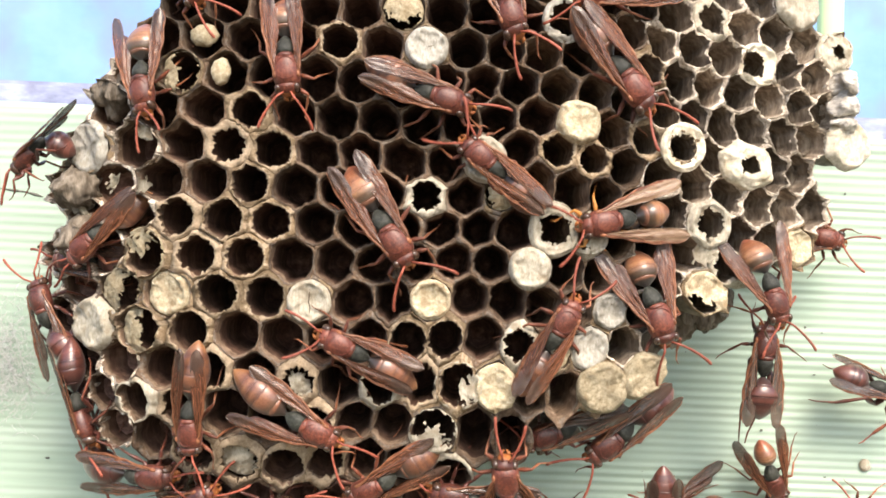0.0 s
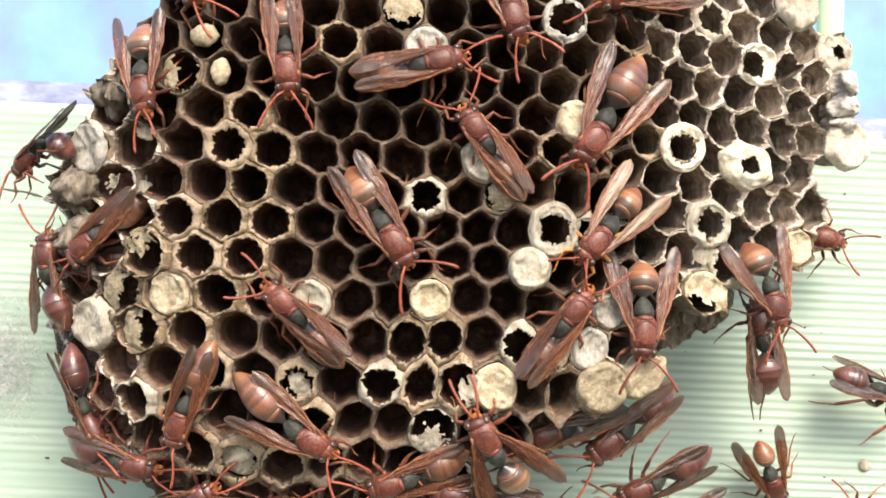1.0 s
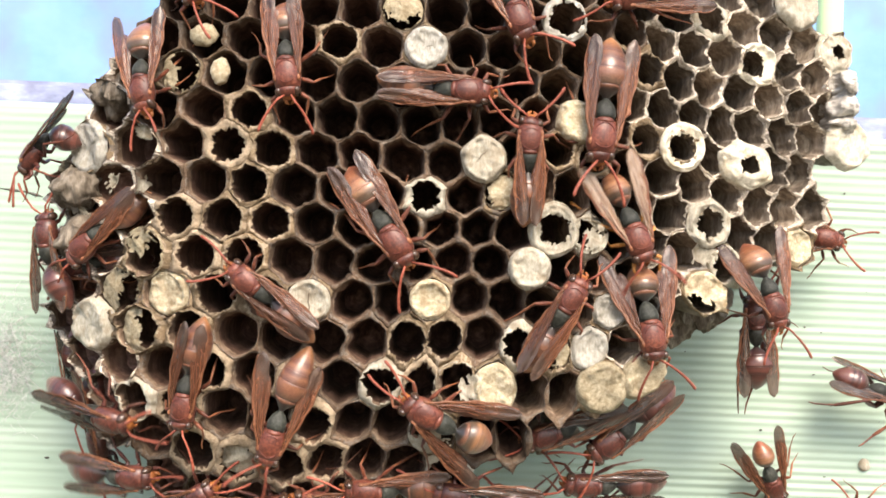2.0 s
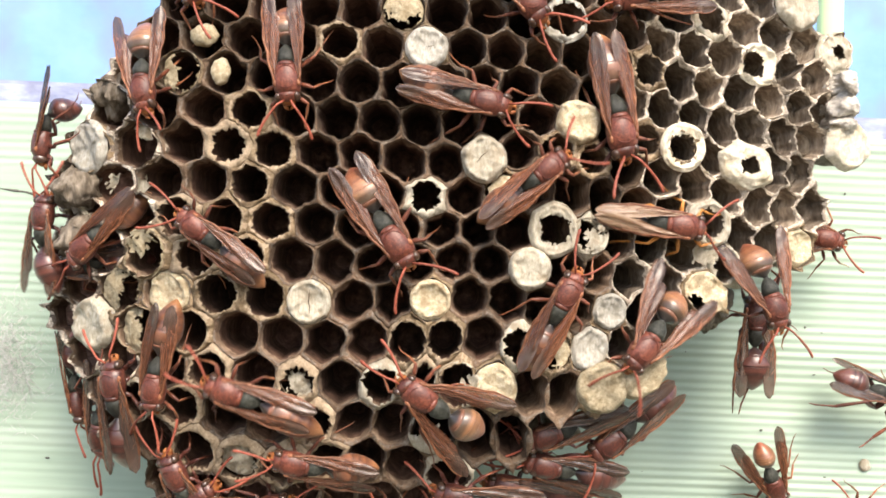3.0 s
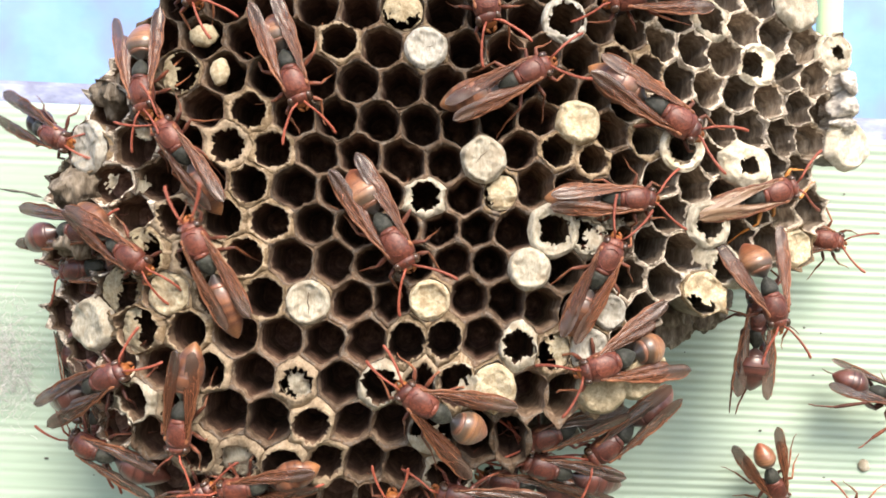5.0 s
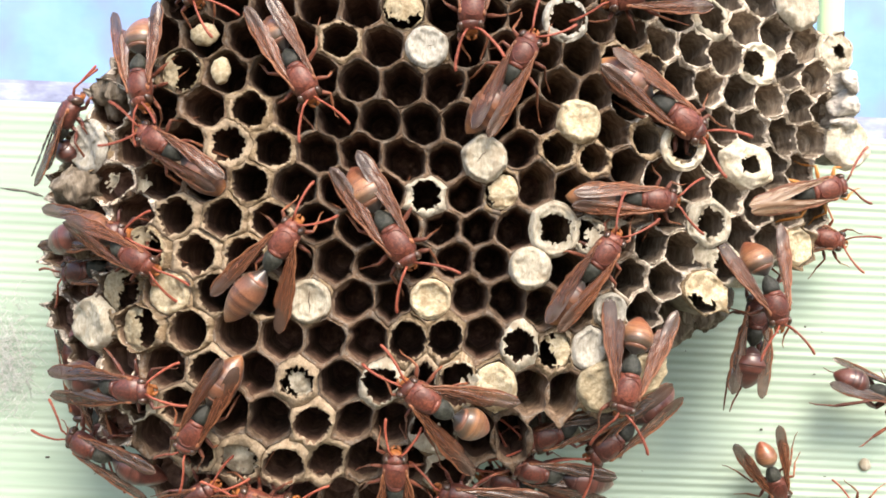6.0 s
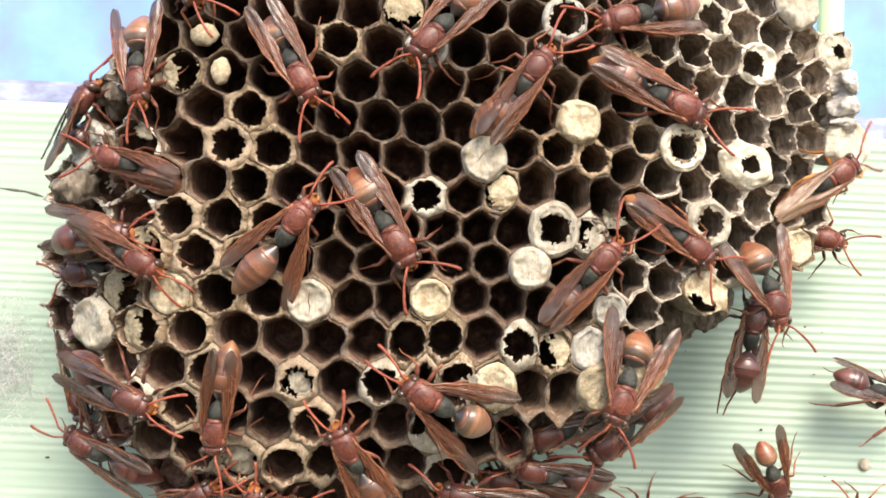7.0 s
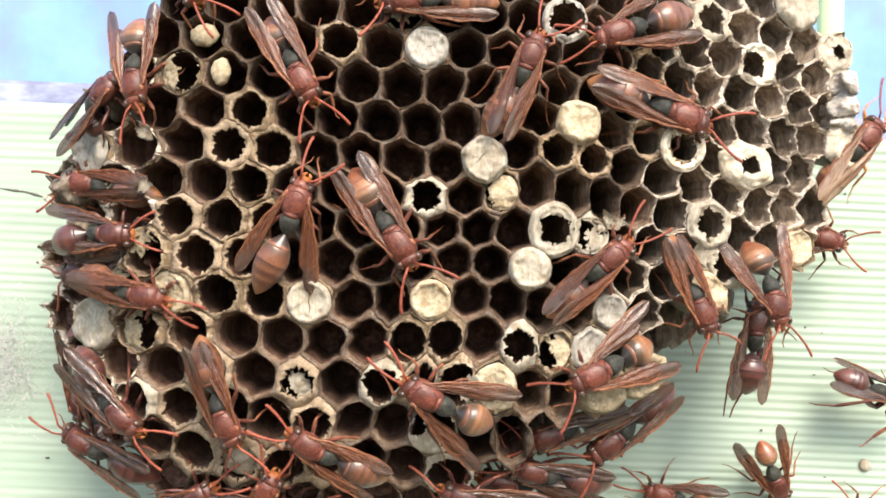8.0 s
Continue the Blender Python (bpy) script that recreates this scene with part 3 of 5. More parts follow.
def make_cell(i, j, nest):
    key = "%d,%d" % (i, j)
    c, ring = mouth(i, j)
    y0 = face_depth(c.x, c.y)
    n = face_normal(c.x, c.y)
    # the tubes run less askew than their mouths
    axis = (n + Vector((0, -1.1 if c.x < 12 else -0.3, 0))).normalized()
    mid = Vector((c.x, y0, c.y))
    rnd = random.Random(i * 131 + j * 7919)
    white, pale = key in WHITE_RIM, key in PALE
    capped = key in FULL or key in TORN
    # right-hand cells: paler dry paper, with extra sun put into its tones
    right_side = c.x > 33 + 8 * noise.noise((c.x * 0.05, c.y * 0.05, 2))
    old_edge = c.x < -55 or c.x > 60
    rough_cell = 1.9 if old_edge and not white else 1.45 if right_side and not white else 1.0
    thin = 1.05 if right_side else 0.8
    inset = rnd.uniform(0.16, 0.40) * thin + (1.25 if key in RECESSED else 0.95 if white else 0.75 if key in DULL else 0.5 if pale else 0.0)
    raise_ = (rnd.uniform(-0.45, 0.45) * rough_cell if pale or white or right_side else rnd.uniform(-0.35, -0.1)) + (0.8 if white else 0.35 if pale else 0) + (0.5 if capped else 0)
    flat = sum(((Vector((p.x, face_depth(p.x, p.y), p.y)) - mid) for p in ring), Vector()) / SEG
    mid += flat
    outer = [Vector((p.x, face_depth(p.x, p.y), p.y)) - mid for p in ring]
    mean = sum(p.length for p in outer) / SEG
    deep = max(9.0, min(rnd.uniform(18, 21.5), 23.0 - mid.y))
    rounded = 2.4 if white else rnd.uniform(1.15, 1.5) if pale else rnd.uniform(0.75, 1.5) * (0.45 if right_side and not (pale or white) else 0.85)

    def loop(scale, depth, circle=0.0, rag=0.0, thick=0.0, seed=0.0, fray=0.0, shared=False):
        pts = []
        for k, p in enumerate(outer):
            q = p.lerp(p.normalized() * mean * 0.955, min(1.0, circle * rounded))
            if depth > 1:
                q = q.normalized() * min(q.length, p.length)
            a = 2 * math.pi * k / SEG
            w = noise.noise((math.cos(a) * 1.5 + i * 3.3, math.sin(a) * 1.5 + j * 5.1, seed))
            w2 = noise.noise((math.cos(a) * 4 + i * 3.3, math.sin(a) * 4 + j * 5.1, seed + 4))
            w4 = noise.noise((math.cos(a) * 10 + i * 3.3, math.sin(a) * 10 + j * 5.1, seed + 9))
            w3 = rnd.uniform(-1, 1) * (0.35 if white else 0.7 if pale else 1.0)
            q = q * scale * (1.05 if white and not shared and depth < 1 else 1.0) - q.normalized() * thick * (1 + (0.45 if pale else 0.75) * w + (0.35 if pale else 0.45) * w2 + fray * (0.36 * w3 + 0.75 * w4))
            if shared:
                at = p + mid
                depth_here = depth - (0.75 if rough_cell > 1 else 0.22) * math.cos(2 * math.pi * k / PER) - 0.75 * rough_cell * noise.noise((at.x * 0.22, at.z * 0.22, 1.5)) - 0.3 * noise.noise((at.x * 0.8, at.z * 0.8, 4.5))
            else:
                depth_here = depth - (0.35 if rough_cell > 1 else 0.1) * math.cos(2 * math.pi * k / PER) * (1 if fray else 0) + rag * (w + 0.7 * w2 + fray * (0.35 * w3 + 0.6 * w4))
            pts.append(q - (axis if depth > 1 else n) * depth_here)
        return pts

    bm = bmesh.new()
    rag = (0.35 if white else 0.6 if pale else 0.45) * rough_cell
    # upper wall lighter than the lining beneath: falloff of light put into colour
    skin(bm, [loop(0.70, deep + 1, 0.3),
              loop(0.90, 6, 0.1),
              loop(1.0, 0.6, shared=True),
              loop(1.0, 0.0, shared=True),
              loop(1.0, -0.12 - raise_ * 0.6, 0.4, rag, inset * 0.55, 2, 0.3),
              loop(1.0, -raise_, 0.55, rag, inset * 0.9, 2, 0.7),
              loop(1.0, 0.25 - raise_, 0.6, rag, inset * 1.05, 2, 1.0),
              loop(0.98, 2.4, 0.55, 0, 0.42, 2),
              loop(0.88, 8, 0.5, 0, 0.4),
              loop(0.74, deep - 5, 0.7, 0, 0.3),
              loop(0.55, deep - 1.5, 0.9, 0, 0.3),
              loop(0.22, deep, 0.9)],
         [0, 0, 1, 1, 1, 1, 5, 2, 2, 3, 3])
    # patches of dry pale fibre along the crest
    bm.faces.ensure_lookup_table()
    for f in range(2 * SEG, 2 * SEG if right_side and not (pale or white) else 6 * SEG):
        p = bm.faces[f].calc_center_median() + mid
        crest = 0.25 if f >= 4 * SEG else -0.12
        if noise.noise((p.x * 0.55, p.z * 0.55, 9.0)) + 0.6 * noise.noise((p.x * 1.9, p.z * 1.9, 3.0)) + crest > 0.12:
            bm.faces[f].material_index = 4
    rim = DULL_RIM if key in DULL else SILK if white else PALE_RIM if pale or capped else BRIGHT_DRY_RIM if right_side or old_edge else RIM
    cell = part("cell", bm, [GREY_PAPER if old_edge else PAPER, rim, PALE_LINING if right_side else MID_LINING if c.x > 17 + 9 * noise.noise((c.x * 0.08, c.y * 0.08, 6)) else LINING, PALE_LINING if right_side else CELL_FLOOR,
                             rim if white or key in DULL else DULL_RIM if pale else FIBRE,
                             PALE_LINING if right_side else MID_LINING], nest)
    cell.location = mid * MM
    if key in DOMED:
        dx, dz, rx, rz = DOMED[key]
        bm = bmesh.new()
        ball(bm, (0, 0, 0), (rx, 1.5, rz), 26, 18)
        for v in bm.verts:
            v.co += v.co * (0.16 * noise.noise(v.co * 0.9 + c.to_3d()) + 0.07 * noise.noise(v.co * 2.6))
            v.co += Vector((dx, 0.9, dz))
        part("cap", bm, CREAM_SILK if key == "3,-5" else OLD_OR_DIM_SILK, cell, "domed silk cap")
    if not capped:
        return
    mat = SUNLIT_SILK if key in ("16,-4", "18,-7", "20,-5", "14,-4") else OLD_OR_DIM_SILK if key in STAINED_OR_DIM else CREAM_SILK if key in CREAM else GREY_SILK if key in GREYISH else SILK
    high = rnd.uniform(0.8, 1.4) + (1.3 if key in LUMPY else 0)
    top = Vector(n) * (high + raise_ - (0.4 if key in INSET else 1.5 if key in RECESSED else 0))
    bm = bmesh.new()
    base = loop(1.36 if key in ("20,-5", "16,-4") else 1.3 if key == "20,-9" else 1.4 if key == "14,-4" else 1.22 if key in ROUND_HOLE else 1.25 if key == "11,-4" else 1.14 if key in LUMPY else 0.93 if key in INSET else 0.8 if key in RECESSED else 1.0,
                0.6 if key in INSET else 1.6 if key in RECESSED else -raise_, 1.0 if key in ROUND_HOLE else 0.85, 0.25, 0.15, 9)
    if key == "16,-4":
        base = [Vector((p.x * 1.2, p.y, p.z * 0.84)) for p in base]
    rings = 18 if key in ROUND_HOLE else 12
    side, start, half = TORN.get(key, (0, 9, 0))
    shake = 0.14 if key in ROUND_HOLE else 0.42
    jit = [[rnd.uniform(-shake, shake) for k in range(SEG)] for s in range(rings)]
    shells = []
    for under in (0.0, 0.2):
        rows = []
        for s in range(rings):
            f = s / rings
            row = []
            for k, p in enumerate(base):
                f = (s + (jit[s][k] if s else 0)) / rings
                p = p.lerp(base[(k + 1) % SEG], 0.5 + jit[k % rings][(k + s * 5) % SEG] if s else 0)
                q = p * math.cos(f * math.pi / 2) ** 0.75 + (top - n * raise_) * math.sin(f * math.pi / 2) - n * under
                w = noise.noise((p.x * (1 - f) * 0.5 + i * 3, p.y * 0.4 + j * 5, p.z * (1 - f) * 0.5))
                w2 = noise.noise((p.x * (1 - f) * 1.4 + i * 3, p.y * 0.4 + j * 5, p.z * (1 - f) * 1.4))
                dish = 0.4 * math.exp(-((f - 0.42) / 0.13) ** 2) - 0.9 * max(0.0, f) ** 3 if key not in TORN else 0
                row.append(bm.verts.new(q + n * dish + n * (0.7 * w + 0.6 * w2 + 0.14 * jit[s][k]) * math.sin(f * math.pi)))
            rows.append(row)
        shells.append((rows, bm.verts.new(rows[-1][0].co.lerp(rows[-1][SEG // 2].co, 0.5))))
    for rows, tip in shells:
        for s in range(rings):
            for k in range(SEG):
                p = base[k]
                a = math.degrees(math.atan2(p.z, p.x))
                r = math.cos((s + 0.5) / rings * math.pi / 2) ** 0.75
                off = abs((a - side + 180) % 360 - 180)
                w = noise.noise((p.x * r * 0.9 + i * 7, p.z * r * 0.9 + j * 3, 5)) + 0.5 * noise.noise((p.x * r * 2.2 + i, p.z * r * 2.2, 8))
                if key in ROUND_HOLE:
                    if math.hypot(r * p.x - ROUND_HOLE[key][1], r * p.z - ROUND_HOLE[key][2]) < ROUND_HOLE[key][0] + 0.55 * w:
                        continue
                elif key in TORN and s > 0 and r > start + 0.25 * w and off < half * (1 + 0.5 * w) and r < 0.97 + 0.1 * w:
                    continue
                m = (k + 1) % SEG
                if s < rings - 1:
                    bm.faces.new((rows[s][k], rows[s][m], rows[s + 1][m], rows[s + 1][k]))
                else:
                    bm.faces.new((rows[s][k], rows[s][m], tip))
    for v in [v for v in bm.verts if not v.link_faces]:
        bm.verts.remove(v)
    slit = []
    for x, z in SLITS.get(key, ()):
        near = min(bm.verts, key=lambda v: (v.co.x - x) ** 2 + (v.co.z - z) ** 2 + (0 if v.co.y < 0.3 else 4))
        slit.append(near.co - n * -0.02)
    cap = part("cap", bm, mat, cell, "torn silk cap" if key in TORN else "closed silk cap")
    if slit:
        bm = bmesh.new()
        tube(bm, slit, [0.05] + [0.16] * (len(slit) - 2) + [0.05], 6, 0.6)
        part("slit", bm, SLIT, cap, "dark brown slit in the silk")


def make_scraps(nest):
    """Shreds of torn silk left on the rims."""
    rnd = random.Random(21)
    for x, z, w, h in ((-54.0, 21.1, 4, 2.6), (-60.7, 12.5, 2.6, 4), (-54.3, 11.5, 3, 3), (28.0, 3.6, 4, 2.2), (30.9, 4.3, 3.4, 2), (-68.4, 7.4, 4.6, 1.2), (29.3, 5.6, 3, 2.2), (46.9, -0.4, 5, 5)):
        bm = bmesh.new()
        n = 7
        grid = [[None] * (n + 1) for _ in range(n + 1)]
        for a in range(n + 1):
            for c in range(n + 1):
                u, v = a / n - 0.5, c / n - 0.5
                r = noise.noise((x + u * 3, z + v * 3, 6))
                grid[a][c] = bm.verts.new((u * w * (1 + 0.5 * r), -0.8 * (u * u + v * v) * w + 0.5 * r, v * h * (1 + 0.5 * noise.noise((z + v * 3, x + u * 3, 2)))))
        for a in range(n):
            for c in range(n):
                if math.hypot(a - 3, c - 3) < 3.2 + rnd.uniform(-0.8, 0.9):
                    bm.faces.new((grid[a][c], grid[a + 1][c], grid[a + 1][c + 1], grid[a][c + 1]))
        bmesh.ops.solidify(bm, geom=bm.faces[:], thickness=0.15)
        for v in [v for v in bm.verts if not v.link_faces]:
            bm.verts.remove(v)
        ob = part("silk_scrap", bm, SILK, nest, "torn white scrap of silk", (x, face_depth(x, z) - 0.7, z))
        ob.rotation_euler = (rnd.uniform(-0.5, 0.5), rnd.uniform(-1, 1), rnd.uniform(-0.5, 0.5))


def make_nest():
    nest = tagged(new("wasp_nest"), "large grey paper wasp nest, open hexagonal cells and white silk caps", "wasp nest")
    for i, j in CENTRES:
        make_cell(i, j, nest)
    make_scraps(nest)
    for c, r in (((-12, 29.6, 2), (44, 4.4, 34)), ((38, 29.8, 20), (30, 4.2, 22)), ((0, 29.6, 40), (50, 4.4, 25)),
                 ((-62, 18, 29.5), (4.2, 6, 4.6)), ((44.5, 23, -13.5), (5, 7, 5.5)), ((51, 24, -11), (5.5, 6, 4.5)), ((37, 23, -20), (4.5, 6, 5)), ((-69.5, 18, 11.5), (4.5, 6, 4.2)), ((-69, 18, 2), (3.6, 6, 4.5)), ((17, 22, -35.5), (9.5, 5, 3.6)), ((77.0, 20, 31.5), (3.2, 6, 2.6)), ((77.2, 20, 27.5), (3.4, 6, 2.4)), ((76.6, 20, 23.8), (3.2, 6, 2.2))):
        bm = bmesh.new()
        ball(bm, c, r, 64, 40)
        small = 1.0 if r[0] < 10 else 0.0
        for v in bm.verts:
            v.co += Vector((1, 1, 1)) * (1.6 + 0.4 * small) * noise.noise(v.co * (0.12 + 0.16 * small))
            v.co += small * (0.6 if c[0] > 70 else 1.0) * (v.co - Vector(c)).normalized() * (0.7 * noise.noise(Vector((v.co.x * 1.0, v.co.y * 0.3, v.co.z * 0.45))) + 0.5 * noise.noise(Vector((v.co.x * 2.6, v.co.y * 0.6, v.co.z * 0.9))) + 0.3 * noise.noise(Vector((v.co.x * 4.5, v.co.y, v.co.z * 1.6))))
        part("comb_back", bm, OLD_PULP if small and c[0] < 70 else PALE_PULP if small else GREY_PAPER, nest, "rough grey paper back of the comb")
    bm = bmesh.new()
    tube(bm, [(0, 22, 30), (0, 29, 31), (1, WALL + 0.5, 32)], [5, 3, 6], 14)
    part("pedicel", bm, GREY_PAPER, nest, "dark paper stalk fixed to the wall")


make_nest()


# ---- wasps: head towards +x, back towards +z, origin in the middle of the thorax ----
def leg_mesh(side, place):
    """A leg with its root at the origin: coxa, thigh, shin and a foot of five joints."""
    s = side
    if place == "fore":
        pts = [(0, 0, 0), (0.8, 0.9 * s, -0.9), (2.7, 2.7 * s, 0.3), (4.7, 3.1 * s, -1.9), (6.7, 2.7 * s, -2.6), (7.7, 2.9 * s, -2.5)]
    elif place == "middle":
        pts = [(0, 0, 0), (0.1, 1.0 * s, -1.0), (0.5, 4.0 * s, 0.8), (-0.8, 6.6 * s, -1.9), (-1.9, 9.0 * s, -2.6), (-2.6, 9.9 * s, -2.5)]
    else:
        pts = [(0, 0, 0), (-0.6, 1.0 * s, -1.0), (-3.6, 3.6 * s, 1.3), (-7.2, 5.4 * s, -1.7), (-10.2, 6.8 * s, -2.6), (-11.6, 7.6 * s, -2.4)]
    p = [Vector(q) * 0.92 for q in pts]
    bm = bmesh.new()
    chain = [p[0], p[1], p[1].lerp(p[2], 0.12), p[1].lerp(p[2], 0.5), p[1].lerp(p[2], 0.9), p[2], p[2].lerp(p[3], 0.1), p[2].lerp(p[3], 0.7), p[3],
             p[3].lerp(p[4], 0.08), p[3].lerp(p[4], 0.36), p[3].lerp(p[4], 0.4), p[3].lerp(p[4], 0.68), p[3].lerp(p[4], 0.72), p[4], p[5]]
    tube(bm, chain, [0.58, 0.46, 0.36, 0.50, 0.34, 0.27, 0.24, 0.31, 0.25, 0.15, 0.18, 0.13, 0.16, 0.12, 0.14, 0.07], 8,
         mats=[0, 0, 0, 0, 0, 1, 1, 1, 1, 1, 1, 1, 1, 1, 1])
    for q in (0.25, -0.25):
        tube(bm, [p[3].lerp(p[2], 0.04), p[3].lerp(p[4], 0.2) + Vector((0, q, -0.3))], [0.07, 0.02], 4, mats=[1])
    return bm


def wing_mesh(side, long, wide, fore):
    """A wing folded lengthwise, from its narrow root at the origin towards -x, with pleats, veins and a rounded tip."""
    bm = bmesh.new()
    nx, ny = 26, 10
    grid = []
    for a in range(nx + 1):
        u = a / nx
        half = wide * (0.20 + 0.80 * min(1.0, u / 0.55) ** 1.15) * (1 if u < 0.80 else math.sqrt(max(0.012, 1 - ((u - 0.80) / 0.201) ** 2)))
        row = []
        for b in range(ny + 1):
            v = b / ny
            edge = 0.06 * noise.noise((u * 9, side * 3, 5.0)) * (v > 0.95)
            y = side * (half * (0.45 - v + edge) + 0.35 * math.sin(u * math.pi))
            pleat = 0.17 * math.cos(v * math.pi * 3.4 + 1.1 * math.sin(u * 6) + side) * min(1.0, u * 4) * (1 - 0.35 * u)
            crease = 0.16 * noise.noise((u * 11, v * 4, side * 2.0)) + 0.10 * noise.noise((u * 24, v * 9, side * 5.0))
            z = pleat + crease - 0.7 * u * u - 0.55 * abs(v - 0.35) * min(1.0, u * 3) + 0.12 * math.sin(u * 5 + v)
            row.append((-long * u, y, z))
        grid.append(row)
    for lift in (0.0, -0.06):
        vs = [[bm.verts.new((x, y, z + lift)) for x, y, z in row] for row in grid]
        for a in range(nx):
            for b in range(ny):
                f = bm.faces.new((vs[a][b], vs[a + 1][b], vs[a + 1][b + 1], vs[a][b + 1]))
                f.material_index = 1 if a > nx * (0.80 - 0.02 * b + 0.06 * ((a * 7 + b * 5) % 3 - 1)) else 2 if b == 0 and fore else 0
    first = len(bm.faces)
    for b, r, u0, u1 in (((0, 0.28, 0, 1), (1, 0.17, 0, 0.74), (3, 0.09, 0.05, 0.7), (5, 0.07, 0.16, 0.62), (7, 0.06, 0.1, 0.8), (9, 0.06, 0.2, 0.6)) if fore
                         else ((0, 0.2, 0, 1), (3, 0.1, 0.05, 0.7), (6, 0.08, 0.15, 0.6))):
        steps = range(int(nx * u0), int(nx * u1))
        tube(bm, [Vector(grid[a][b]) + Vector((0, 0.12 * math.sin(a * 0.9 + b), 0.05)) for a in steps], [r * (1 - 0.65 * a / nx) for a in steps], 6, 0.7)
    for a, b0, b1 in ((11, 1, 4), (14, 3, 6), (17, 0, 5)) if fore else ((9, 0, 4),):
        tube(bm, [Vector(grid[a + (b - b0) // 2][b]) + Vector((0, 0, 0.04)) for b in range(b0, b1)], [0.07] * (b1 - b0), 5)
    bm.faces.ensure_lookup_table()
    for f in bm.faces[first:]:
        f.material_index = 2
    return bm


def antenna_mesh(side):
    """Scape, pedicel and a whip of ten joints, a little thicker towards its tip."""
    bm = bmesh.new()
    s = side
    way = [Vector(p) for p in ((0, 0, 0), (1.5, 0.9 * s, 0.7), (2.0, 1.3 * s, 0.6), (3.6, 2.3 * s, 0.1), (5.4, 3.2 * s, -0.4), (7.0, 3.8 * s, -0.9), (8.0, 4.0 * s, -1.2))]
    pts, radii = [way[0], way[1]], [0.2, 0.25]
    for k in range(2, 6):
        for f in (0.0, 0.42, 0.5, 0.92):
            pts.append(way[k].lerp(way[k + 1], f))
            radii.append(0.17 + 0.028 * k + (0.03 if f in (0.42, 0.92) else 0))
    tube(bm, pts + [way[6], way[6] + Vector((0.25, 0.04 * s, -0.05))], radii + [0.26, 0.1], 8)
    return bm


def plate(bm, c, r, seg=18, rings=7, mats=None):
    """A domed plate: the upper half of an ellipsoid, closed below."""
    loops = []
    for k in range(rings):
        th = math.pi / 2 * k / (rings - 0.5)
        loops.append([(c[0] + r[0] * math.cos(th) * math.cos(2 * math.pi * a / seg), c[1] + r[1] * math.cos(th) * math.sin(2 * math.pi * a / seg),
                       c[2] + r[2] * math.sin(th)) for a in range(seg)])
    skin(bm, loops, mats)


HEAD_AT = (3.6, 0, -0.35)
WAIST_AT = (-7.0, 0, -0.6)
LEGS = (("fore", (2.3, 1.3, -1.6)), ("middle", (0.2, 1.6, -1.8)), ("hind", (-2.4, 1.5, -1.7)))
WING_ROOTS = ((0.7, 2.25, 1.35), (-0.7, 2.1, 1.0))
GASTER = ((0, .45), (-.5, .62), (-1.2, 1.15), (-2.0, 1.75), (-2.8, 2.3), (-4, 2.85), (-5.5, 3.25), (-7, 3.4), (-8.5, 3.32), (-10, 3.08),
          (-11.5, 2.66), (-13, 2.08), (-14.2, 1.5), (-15.1, .92), (-15.6, .5), (-15.9, .12))


def gaster_radius(x):
    for (xa, ra), (xb, rb) in zip(GASTER, GASTER[1:]):
        if xb <= x <= xa:
            return ra + (rb - ra) * (xa - x) / (xa - xb)
    return 0.1


def gaster_ring(front, back):
    """One ring of the abdomen; its hind edge overlaps the next ring."""
    bm = bmesh.new()
    prof = []
    for q in range(9):
        x = front + (back - front) * q / 8
        r = gaster_radius(x) * (0.985 + 0.022 * q / 8)
        prof.append((x, r, r * 0.9, -0.006 * x * x))
    r = gaster_radius(back)
    prof += [(back - 0.07, r * 0.99, r * 0.89, -0.006 * back * back), (back - 0.1, r * 0.9, r * 0.8, -0.006 * back * back)]
    lathe(bm, prof, 24)
    return bm


